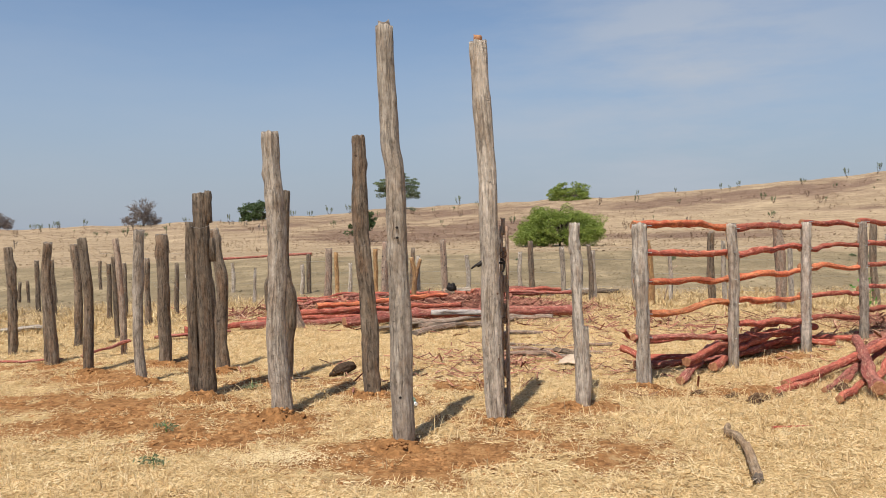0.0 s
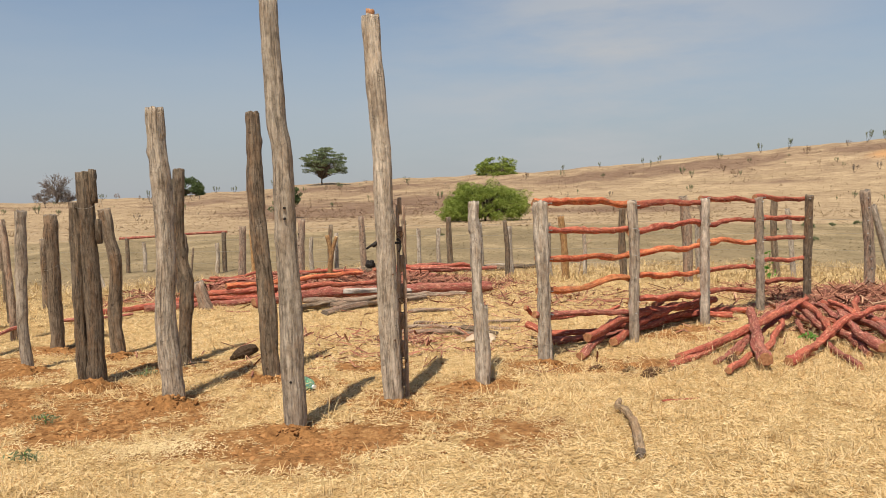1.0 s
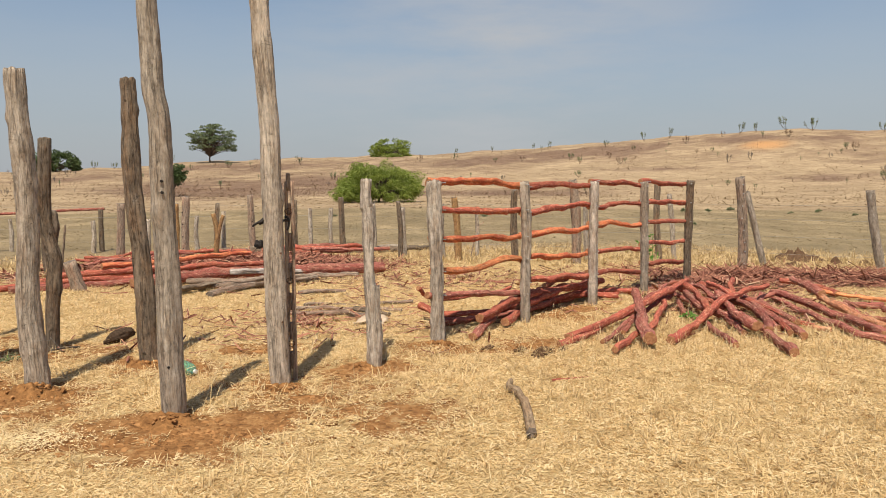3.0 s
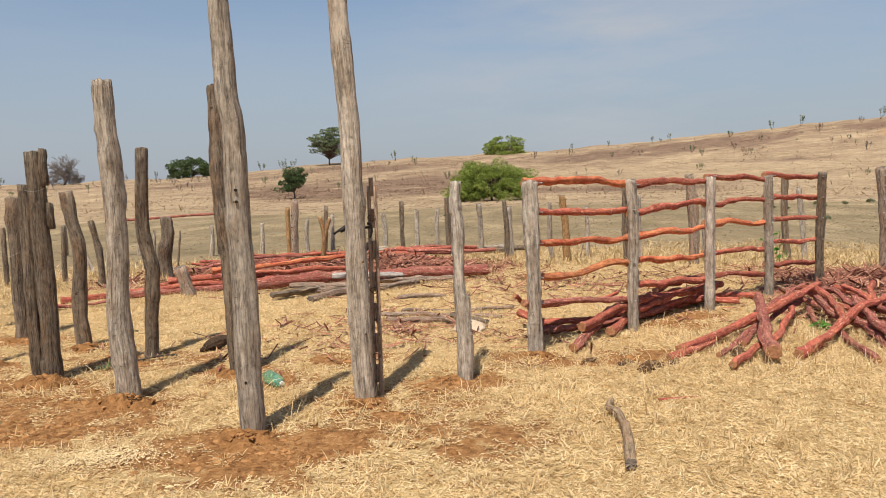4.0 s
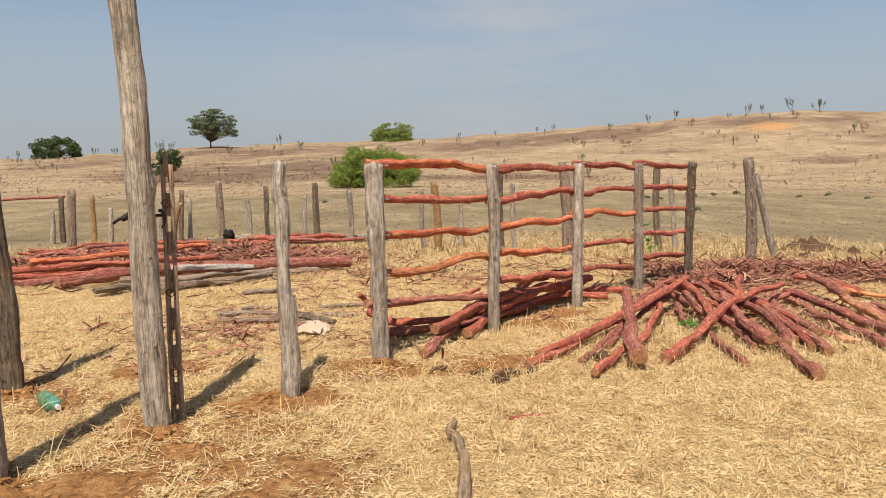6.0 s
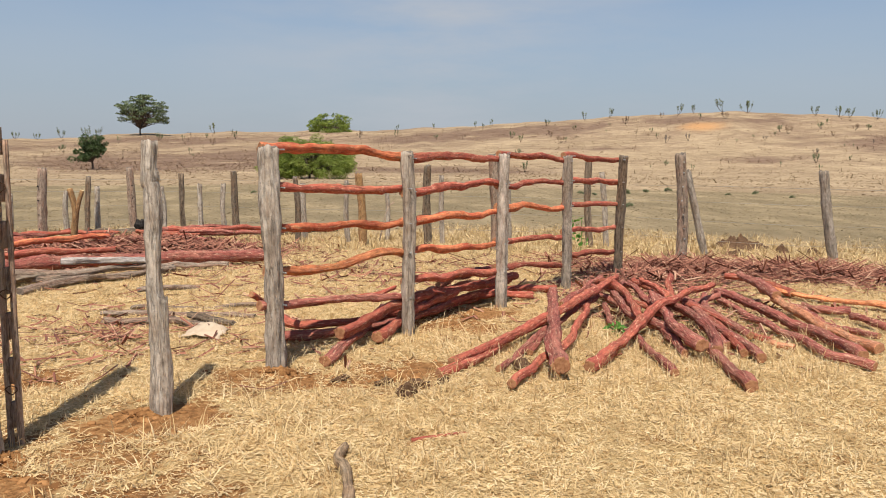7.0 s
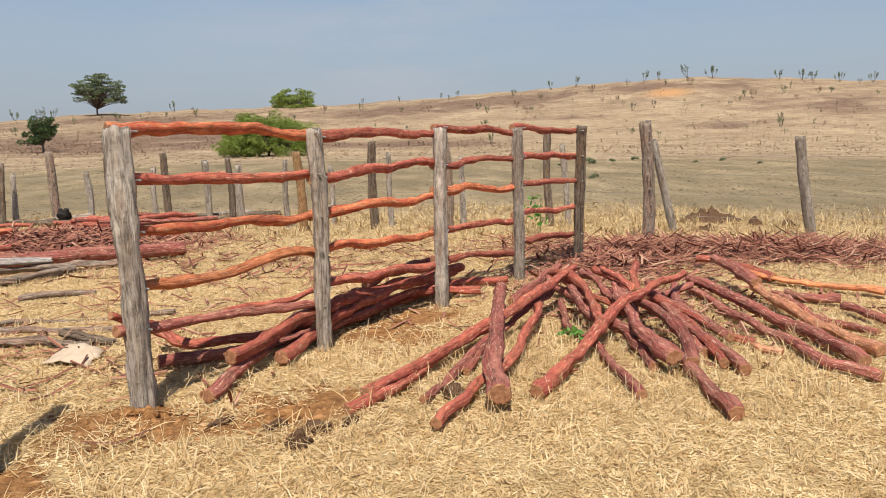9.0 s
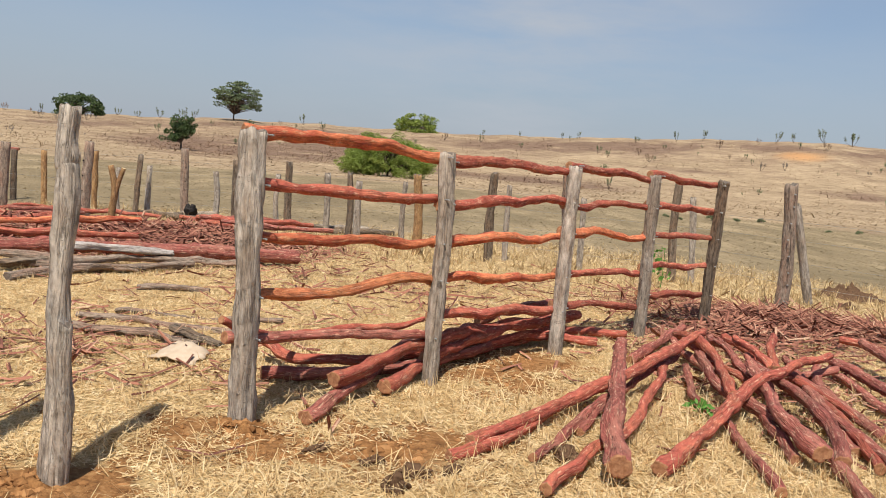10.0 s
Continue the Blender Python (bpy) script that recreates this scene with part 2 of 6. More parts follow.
def islands(name, stops, rough=0.8, spec=0.2, trans=0.0, tint=None, tint_scale=0.9, tint_amount=0.55, tint_stretch=(1, 1, 1), mask=None):
    """Many small loose pieces, each with a shade of its own."""
    m, n, l, b = material(name, rough)
    b.inputs["Specular IOR Level"].default_value = spec
    geo = n.new("ShaderNodeNewGeometry")
    col = ramp(n, l, geo.outputs["Random Per Island"], stops)
    if tint:
        pos = noisy(n, l, geo.outputs["Position"], tint_scale, 5, tint_stretch)
        col = mixed(n, l, added(n, l, ramp(n, l, pos, [(0.45, (0, 0, 0)), (0.62, (1, 1, 1))]), tint_amount, "MULTIPLY"), col, tint)
    if mask:
        dull = ramp(n, l, geo.outputs["Random Per Island"], [(0.0, tuple(c * 0.75 for c in mask)), (1.0, tuple(c * 1.5 for c in mask))])
        col = mixed(n, l, attribute(n, "brown"), col, dull)
    l.new(col, b.inputs["Base Color"])
    if trans:
        tr = n.new("ShaderNodeBsdfTranslucent")
        l.new(col, tr.inputs["Color"])
        ms = n.new("ShaderNodeMixShader")
        ms.inputs[0].default_value = trans
        l.new(b.outputs[0], ms.inputs[1])
        l.new(tr.outputs[0], ms.inputs[2])
        l.new(ms.outputs[0], n["Material Output"].inputs["Surface"])
    return m


CRUMB = islands("soil_crumb", [(0.0, (0.145, 0.067, 0.027)), (0.5, (0.255, 0.122, 0.048)), (1.0, (0.39, 0.2, 0.083))], 1.0, 0.03)
STRAW = islands("dry_straw", [(0.0, (0.59, 0.42, 0.212)), (0.25, (0.715, 0.527, 0.28)), (0.65, (0.805, 0.625, 0.36)), (1.0, (0.87, 0.72, 0.465))], 0.85, 0.06, 0.35, (0.5, 0.335, 0.155), 7.0, 0.55)
FAR_GRASS = islands("tall_dry_grass", [(0.0, (0.4, 0.27, 0.125)), (0.5, (0.62, 0.45, 0.225)), (1.0, (0.8, 0.63, 0.37))], 0.8, 0.15, 0.2, (0.3, 0.2, 0.1), 7.0, 0.7)
HILL_GRASS = islands("hill_grass", [(0.0, (0.275, 0.195, 0.12)), (0.5, (0.35, 0.255, 0.158)), (1.0, (0.45, 0.335, 0.21))], 0.95, 0.03, 0.4, (0.29, 0.2, 0.125), 0.4, 0.5, mask=(0.185, 0.115, 0.08))
FLAT_GRASS = islands("flat_grass", [(0.0, (0.195, 0.15, 0.09)), (0.5, (0.26, 0.2, 0.118)), (1.0, (0.36, 0.277, 0.165))], 0.95, 0.03, 0.4, (0.35, 0.265, 0.155), 0.2, 0.5, (1, 0.5, 1))
SCRUB = islands("brown_hill_scrub", [(0.0, (0.19, 0.118, 0.078)), (0.6, (0.27, 0.175, 0.115)), (1.0, (0.36, 0.25, 0.165))], 0.9, 0.05, 0.3)
CHIPS = islands("red_bark_strips", [(0.0, (0.12, 0.05, 0.037)), (0.5, (0.265, 0.106, 0.072)), (0.88, (0.39, 0.18, 0.115)), (1.0, (0.52, 0.33, 0.22))], 0.9, 0.12)
SAWDUST = islands("pale_sawdust", [(0.0, (0.62, 0.46, 0.25)), (1.0, (0.78, 0.63, 0.38))], 0.9, 0.1)
LEAF_GREEN = islands("acacia_leaf", [(0.0, (0.09, 0.12, 0.06)), (0.5, (0.165, 0.2, 0.105)), (1.0, (0.25, 0.29, 0.16))], 0.7, 0.2, 0.35)
LEAF_BRIGHT = islands("bright_feathery_leaf", [(0.0, (0.12, 0.165, 0.03)), (0.5, (0.25, 0.315, 0.065)), (1.0, (0.4, 0.45, 0.125))], 0.6, 0.15, 0.45)
LEAF_DARK = islands("dark_leaf", [(0.0, (0.035, 0.06, 0.02)), (0.5, (0.075, 0.11, 0.036)), (1.0, (0.135, 0.18, 0.07))], 0.55, 0.35, 0.25)
LEAF_DRY = islands("bare_twigs", [(0.0, (0.11, 0.085, 0.075)), (0.5, (0.19, 0.155, 0.14)), (1.0, (0.27, 0.23, 0.2))], 0.9, 0.1)
LEAF_SHRUB = islands("grey_green_leaf", [(0.0, (0.1, 0.125, 0.06)), (0.5, (0.17, 0.2, 0.1)), (1.0, (0.26, 0.28, 0.16))], 0.7, 0.2, 0.25)
LEAF_FRESH = islands("fresh_green_leaf", [(0.0, (0.08, 0.2, 0.03)), (1.0, (0.16, 0.34, 0.06))], 0.5, 0.4, 0.3)

m, n, l, b = material("green_bottle_plastic", 0.12)
b.inputs["Base Color"].default_value = (0.4, 0.82, 0.58, 1)
b.inputs["Transmission Weight"].default_value, b.inputs["IOR"].default_value = 0.85, 1.2
b.inputs["Specular IOR Level"].default_value = 0.5
BOTTLE = m
WHITE_CAP = plain("white_plastic", (0.6, 0.6, 0.58), (0.8, 0.8, 0.78), 30, 0.4, 0, 0)

# the ground: straw-covered soil, bare red soil, grey-green flat, brown scrub on the hill
m, n, l, b = material("ground_soil_and_grass", 1.0)
b.inputs["Specular IOR Level"].default_value = 0.1
geo = n.new("ShaderNodeNewGeometry")
pos = geo.outputs["Position"]
f_fine, f_mid, f_big = noisy(n, l, pos, 38, 6, rough=0.7), noisy(n, l, pos, 5, 5), noisy(n, l, pos, 0.55, 5)
straw = ramp(n, l, f_fine, [(0.25, (0.34, 0.224, 0.104)), (0.45, (0.51, 0.36, 0.174)), (0.7, (0.645, 0.482, 0.255))])
straw = mixed(n, l, added(n, l, ramp(n, l, f_mid, [(0.5, (0, 0, 0)), (0.72, (1, 1, 1))]), 0.5, "MULTIPLY"), straw, (0.42, 0.27, 0.12))
earth = ramp(n, l, noisy(n, l, pos, 16, 7, rough=0.7), [(0.3, (0.125, 0.057, 0.023)), (0.5, (0.315, 0.152, 0.058)), (0.7, (0.5, 0.288, 0.125))])
dirt = added(n, l, attribute(n, "dirt"), added(n, l, added(n, l, f_mid, 0.5, "SUBTRACT"), 2.4, "MULTIPLY"))
near = mixed(n, l, ramp(n, l, dirt, [(0.2, (0, 0, 0)), (0.6, (1, 1, 1))]), straw, earth)
grain_far = added(n, l, added(n, l, noisy(n, l, pos, 0.55, 8, rough=0.75), 0.6, "MULTIPLY"), added(n, l, noisy(n, l, pos, 0.09, 6, rough=0.65), 0.4, "MULTIPLY"))
grass_far = ramp(n, l, grain_far, [(0.36, (0.225, 0.158, 0.098)), (0.5, (0.345, 0.25, 0.154)), (0.62, (0.48, 0.358, 0.224))])
olive = ramp(n, l, noisy(n, l, pos, 0.5, 7, (1, 0.4, 1), 0.7), [(0.3, (0.165, 0.126, 0.074)), (0.52, (0.268, 0.204, 0.12)), (0.7, (0.43, 0.326, 0.194))])
brown = ramp(n, l, noisy(n, l, pos, 0.4, 8, rough=0.75), [(0.3, (0.12, 0.073, 0.05)), (0.55, (0.205, 0.132, 0.09)), (0.75, (0.33, 0.23, 0.15))])
far = mixed(n, l, attribute(n, "olive"), grass_far, olive)
bf = added(n, l, attribute(n, "brown"), added(n, l, added(n, l, noisy(n, l, pos, 0.17, 8, rough=0.7), 0.5, "SUBTRACT"), 1.3, "MULTIPLY"))
far = mixed(n, l, added(n, l, ramp(n, l, bf, [(0.15, (0, 0, 0)), (0.65, (1, 1, 1))]), 0.95, "MULTIPLY"), far, brown)
far = mixed(n, l, attribute(n, "bare"), far, (0.52, 0.27, 0.11))
l.new(mixed(n, l, attribute(n, "distance"), near, far), b.inputs["Base Color"])
bumped(n, l, b, added(n, l, f_fine, f_mid), 0.9, 0.03)
GROUND = m


# ---- mesh helpers ----
def mesh_object(name, verts, faces, mats, parent=None, label="", slots=None, smooth=True, grain=None):
    me = bpy.data.meshes.new(name)
    me.from_pydata([tuple(v) for v in verts], [], faces)
    for mt in mats:
        me.materials.append(mt)
    if slots is not None:
        me.polygons.foreach_set("material_index", slots)
    if smooth:
        flags = [True] * len(faces) if slots is None else [s == 0 for s in slots]
        me.polygons.foreach_set("use_smooth", flags)
    if grain is not None:
        at = me.attributes.new("grain", "FLOAT_VECTOR", "POINT")
        at.data.foreach_set("vector", np.asarray(grain, dtype=np.float32).ravel())
    me.update()
    ob = new(name, me)
    if parent is not None:
        ob.parent = parent
    if label:
        tagged(ob, label)
    return ob


def spline(points, count):
    """Catmull-Rom through the points, evenly sampled by parameter."""
    p = [Vector(q) for q in points]
    p = [2 * p[0] - p[1]] + p + [2 * p[-1] - p[-2]]
    out = []
    for i in range(count + 1):
        u = i / count * (len(p) - 3)
        k = min(int(u), len(p) - 4)
        t = u - k
        a, b_, c, d = p[k:k + 4]
        out.append(0.5 * ((2 * b_) + (c - a) * t + (2 * a - 5 * b_ + 4 * c - d) * t * t + (3 * b_ - a - 3 * c + d) * t ** 3))
    return out


def tube_data(points, r0, r1, seed, seg=14, step=0.07, rough=0.12, bow=0.0, flute=0.1, ragged=0.0, flat=1.0, knots=0):
    """Rings round a spine: fluted, lumpy, with cut ends. Returns verts, faces, slots, grain."""
    length = sum((Vector(points[i + 1]) - Vector(points[i])).length for i in range(len(points) - 1))
    count = max(4, int(length / step))
    spine = spline(points, count)
    rnd = random.Random(seed)
    off = Vector((rnd.uniform(-50, 50), rnd.uniform(-50, 50), rnd.uniform(-50, 50)))
    first = (spine[1] - spine[0]).normalized()
    ref = Vector((0, 0, 1)) if abs(first.z) < 0.8 else Vector((0, 1, 0))
    side = first.cross(ref).normalized()
    verts, faces, slots, grain = [], [], [], []
    burls = [(rnd.uniform(0.05, 0.95) * length, rnd.uniform(0, 6.283), rnd.uniform(0.1, 0.32), rnd.uniform(0.5, 1.3)) for _ in range(knots)]
    run = 0.0
    for i, c in enumerate(spine):
        tan = (spine[min(i + 1, count)] - spine[max(i - 1, 0)]).normalized()
        side = (side - tan * side.dot(tan)).normalized()
        up = side.cross(tan)
        if i:
            run += (c - spine[i - 1]).length
        f = i / count
        w = Vector((noise.noise(off + Vector((run * 2.1, 0, 0))), noise.noise(off + Vector((0, run * 2.1, 9))), 0)) * bow
        w += Vector((noise.noise(off + Vector((run * 6.5, 3, 0))), noise.noise(off + Vector((3, run * 6.5, 9))), 0)) * bow * 0.45
        r = (r0 + (r1 - r0) * f) * (1 + rough * noise.noise(off + Vector((5, 5, run * 3.3))) + rough * 0.5 * noise.noise(off + Vector((8, 2, run * 10))))
        for k in range(seg):
            a = 2 * math.pi * k / seg
            ca, sa = math.cos(a), math.sin(a)
            lump = 1 + flute * noise.noise(off + Vector((ca * 1.6, sa * 1.6, run * 0.9))) + flute * 0.7 * noise.noise(off + Vector((ca * 4, sa * 4, run * 2.2))) + flute * 0.5 * noise.noise(off + Vector((ca * 3, sa * 3, run * 11)))
            for k_at, k_ang, k_amp, k_wide in burls:
                dz = (run - k_at) / (r0 * k_wide)
                if abs(dz) < 3:
                    lump += k_amp * math.exp(-dz * dz - 2.2 * (1 - math.cos(a - k_ang)))
            end = 0.0
            if ragged and i == count:
                end = ragged * noise.noise(off + Vector((ca * 2, sa * 2, 77)))
            verts.append(c + side * (w.x + ca * r * lump) + up * (w.y + sa * r * lump * flat) + tan * end)
            grain.append((ca * r + off.x * 0, sa * r, run))
    for i in range(count):
        for k in range(seg):
            k2 = (k + 1) % seg
            faces.append((i * seg + k, i * seg + k2, (i + 1) * seg + k2, (i + 1) * seg + k))
            slots.append(0)
    for ring, flip in ((0, True), (count, False)):
        mid = sum((verts[ring * seg + k] for k in range(seg)), Vector()) / seg
        tan = (spine[1] - spine[0]).normalized() * -1 if flip else (spine[-1] - spine[-2]).normalized()
        base = len(verts)
        for k in range(seg):
            v = verts[ring * seg + k]
            verts.append(mid + (v - mid) * 0.86 + tan * (r1 if not flip else r0) * 0.07)
            grain.append((0, 0, 0))
        verts.append(mid + tan * r1 * 0.05)
        grain.append((0, 0, 0))
        for k in range(seg):
            k2 = (k + 1) % seg
            a, b_, c, d = ring * seg + k, ring * seg + k2, base + k2, base + k
            faces.append((b_, a, d, c) if flip else (a, b_, c, d))
            slots.append(1)
            faces.append((d, base + seg, c) if flip else (d, c, base + seg))
            slots.append(1)
    return verts, faces, slots, grain


def tube(name, points, r0, r1, seed, mats, parent=None, label="", origin=None, **kw):
    v, f, s, g = tube_data(points, r0, r1, seed, **kw)
    if origin is not None:
        o = Vector(origin)
        v = [p - o for p in v]
    ob = mesh_object(name, v, f, mats, parent, label, s, True, g)
    if origin is not None:
        ob.location = origin
    return ob


def joined(chunks):
    """Several (verts, faces, slots, grain) as one."""
    V, F, S, G = [], [], [], []
    for v, f, s, g in chunks:
        o = len(V)
        V += list(v)
        F += [tuple(i + o for i in q) for q in f]
        S += s
        G += list(g)
    return V, F, S, G


def empty(name, place, label, category, group=""):
    e = new(name)
    e.empty_display_size = 0.1
    e.location = place
    return tagged(e, label, category, group)


def quads(name, corners, mats, parent=None, label=""):
    """Loose quads from an array (n, 4, 3)."""
    c = np.asarray(corners, dtype=np.float32)
    cnt = len(c)
    me = bpy.data.meshes.new(name)
    me.vertices.add(cnt * 4)
    me.vertices.foreach_set("co", c.ravel())
    me.loops.add(cnt * 4)
    me.loops.foreach_set("vertex_index", np.arange(cnt * 4, dtype=np.int32))
    me.polygons.add(cnt)
    me.polygons.foreach_set("loop_start", np.arange(0, cnt * 4, 4, dtype=np.int32))
    for mt in mats:
        me.materials.append(mt)
    me.update(calc_edges=True)
    me.validate()
    ob = new(name, me)
    if parent is not None:
        ob.parent = parent
    if label:
        tagged(ob, label)
    return ob


# ---- ground ----
EYE_X, EYE_Y, CREST = 1.0, 1.5, 210.0
RIDGE_AZ = [-180, -90, -60, -37, -30, -22, -17, -12, -5, 0, 5, 10, 15, 22, 27, 31, 35, 42, 60, 90, 180]
RIDGE_EL = [0.0, 0.0, 0.05, 0.14, 0.3, 0.5, 0.8, 1.17, 1.42, 1.6, 1.7, 1.95, 2.3, 2.72, 3.03, 3.08, 2.85, 2.45, 1.2, 0.0, 0.0]


def smooth(a, b_, x):
    t = np.clip((x - a) / (b_ - a), 0, 1)
    return t * t * (3 - 2 * t)


def height(x, y):
    """The ground's height, for arrays or numbers."""
    x, y = np.asarray(x, dtype=float), np.asarray(y, dtype=float)
    dx, dy = x - EYE_X, y - EYE_Y
    r = np.hypot(dx, dy)
    az = np.degrees(np.arctan2(dx, dy))
    el = np.interp(az, RIDGE_AZ, RIDGE_EL) + 0.04 * np.sin(az * 0.9) + 0.03 * np.sin(az * 2.3 + 1)
    front = smooth(100, 60, np.abs(az))
    z = 0.04 - 0.25 * smooth(9, 21, r) * front
    crest = (1.57 + 0.21 + CREST * np.tan(np.radians(el))) * front
    s = np.clip((r - 70) / (CREST - 70), 0, None)
    rise = np.where(s < 1, s * s * (1.9 - 0.9 * s), 1 + 1.1 * (s - 1) - 2.6 * (s - 1) ** 2)
    rise = np.where(s > 1.25, 1.11 - 0.25 * (s - 1.25), rise)
    z = z + crest * np.maximum(rise, -1.5)
    z = z + smooth(30, 60, r) * smooth(600, 220, r) * 0.05 * (np.sin(x * 0.21 + 1) * np.sin(y * 0.17) + np.sin(x * 0.09 - y * 0.12))
    lumps = 0.012 * np.sin(x * 3.1 + 0.4 * np.sin(y * 2.3)) * np.sin(y * 2.7 + 1.3) + 0.008 * np.sin(x * 7.3 + 2.0 * np.sin(y * 1.7)) * np.sin(y * 6.1)
    return z + lumps * smooth(40, 15, r)


BARE = [(-0.4, 5.0, 1.15, 0.55), (0.45, 5.2, 0.85, 0.45), (0.3, 5.75, 0.7, 0.4), (-1.72, 5.98, 0.6, 0.4), (-2.6, 6.45, 0.7, 0.42), (-3.2, 6.0, 0.95, 0.45), (-2.2, 5.4, 0.6, 0.32),
        (-1.15, 6.82, 0.48, 0.4), (0.05, 6.0, 0.55, 0.38), (-3.6, 7.05, 0.7, 0.4), (-4.4, 7.5, 0.8, 0.45), (-3.05, 7.9, 0.5, 0.35), (-3.9, 8.3, 0.55, 0.35),
        (1.35, 7.15, 0.55, 0.36), (2.05, 7.15, 0.65, 0.42), (2.95, 9.0, 0.7, 0.45), (0.66, 6.45, 0.5, 0.34), (-0.75, 6.6, 0.4, 0.34), (-5.2, 8.1, 0.9, 0.4), (-0.3, 7.3, 0.5, 0.3), (-4.3, 6.4, 0.9, 0.4), (-3.1, 5.7, 1.3, 0.5), (-1.9, 5.6, 0.8, 0.4), (-2.3, 7.3, 0.9, 0.4), (-3.2, 6.2, 1.1, 0.5), (-2.15, 5.25, 0.7, 0.3), (-4.6, 7.7, 0.8, 0.4), (-0.6, 4.9, 0.9, 0.4), (2.8, 8.5, 0.5, 0.35), (1.7, 7.1, 0.7, 0.28), (-2.3, 6.2, 0.7, 0.3)]


def patchy(x, y):
    """Uneven blotches between about -1 and 1."""
    v = 0.0
    for k in range(9):
        a, f = 2.4 * k + 0.3, 3.0 + 2.6 * k
        v = v + np.sin(f * (x * np.cos(a) + y * np.sin(a)) + 1.9 * k + 1.3 * np.sin(2.1 * y - 1.4 * x + k)) / (1 + 0.18 * k)
    return v / 2.6


def bareness(x, y):
    d = np.zeros_like(np.asarray(x, dtype=float))
    for bx, by, rx, ry in BARE:
        d = np.maximum(d, np.exp(-(((x - bx) / rx) ** 2 + ((y - by) / ry) ** 2) ** 1.5))
    return d * np.clip(0.92 + 0.6 * patchy(x, y), 0, 1.25)


# patches of brown scrub on the hill: bearing, distance, half-widths, strength
BROWN = [(-12, 98, 5.5, 26, 1.1), (-4.5, 108, 5, 24, 0.8), (-21, 151, 4, 9.6, 0.4), (8, 170, 3.5, 11.5, 0.8), (14.5, 175, 4, 13.4, 0.9), (12, 84, 6, 9.0, 0.9), (3, 84, 4, 9.0, 0.5), (34, 108, 4, 7.7, 0.6),
         (22, 128, 4, 4.8, 0.35), (40, 143, 5, 13.4, 0.5), (-28, 166, 4, 7.7, 0.3), (19, 183, 3, 9.6, 0.5), (27, 189, 8, 9.6, 0.4), (-9, 174, 8, 15.3, 0.45), (-16, 105, 2.5, 3.8, 0.4), (5, 143, 3, 5.8, 0.35)]


def brownness(x, y):
    dx, dy = x - EYE_X, y - EYE_Y
    r, az = np.hypot(dx, dy), np.degrees(np.arctan2(dx, dy))
    v = 0.08 * smooth(75, 105, r) + 0.26 * smooth(108, 166, r) * (0.6 + 0.4 * smooth(-30, -12, az))
    for ba, br, wa, wr, amp in BROWN:
        v = v + 1.25 * amp * np.exp(-((az - ba) / wa) ** 2 - ((r - br) / wr) ** 2)
    return np.clip(v * (0.85 + 0.5 * patchy(x * 0.06, y * 0.08)), 0, 1)


rings = [0.0]
while rings[-1] < 14:
    rings.append(rings[-1] + 0.11)
while rings[-1] < 2400:
    rings.append(rings[-1] * 1.035 + 0.02)
spokes = np.radians(np.concatenate([np.arange(-180, -62, 3.0), np.arange(-62, 62, 0.5), np.arange(62, 180, 3.0)]))
R, A = np.meshgrid(np.array(rings[1:]), spokes, indexing="ij")
gx, gy = EYE_X + R * np.sin(A), EYE_Y + R * np.cos(A)
gz = height(gx, gy)
na = len(spokes)
gv = np.column_stack([gx.ravel(), gy.ravel(), gz.ravel()])
gf = []
for i in range(len(rings) - 2):
    o = i * na
    for k in range(na):
        k2 = (k + 1) % na
        gf.append((o + k, o + na + k, o + na + k2, o + k2))
ctr = len(gv)
gv = np.vstack([gv, [[EYE_X, EYE_Y, float(height(EYE_X, EYE_Y))]]])
gf += [(ctr, k, (k + 1) % na) for k in range(na)]
ground = mesh_object("ground", gv, gf, [GROUND])
tagged(ground, "dry straw-covered pasture of red soil rising to a hill", "ground", kind="structure")
vx, vy = gv[:, 0], gv[:, 1]
vr, vaz = np.hypot(vx - EYE_X, vy - EYE_Y), np.degrees(np.arctan2(vx - EYE_X, vy - EYE_Y))
wob = np.sin(vx * 0.35) * 2 + np.sin(vx * 0.13 + 2) * 3
masks = {"dirt": bareness(vx, vy), "distance": smooth(10, 20, vr),
         "olive": smooth(15.8 + wob * 0.25, 20.5 + wob * 0.25, vr) * smooth(44.2 + wob * 0.3, 42.6 + wob * 0.3, vr),
         "brown": brownness(vx, vy),
         "bare": np.exp(-(((vaz - 28.4) / 1.5) ** 2 + ((vr - 168) / 10) ** 2) ** 2) * 0.8}
for key, val in masks.items():
    at = ground.data.attributes.new(key, "FLOAT", "POINT")
    at.data.foreach_set("value", np.asarray(val, dtype=np.float32))


def floor_at(x, y):
    return float(height(x, y))


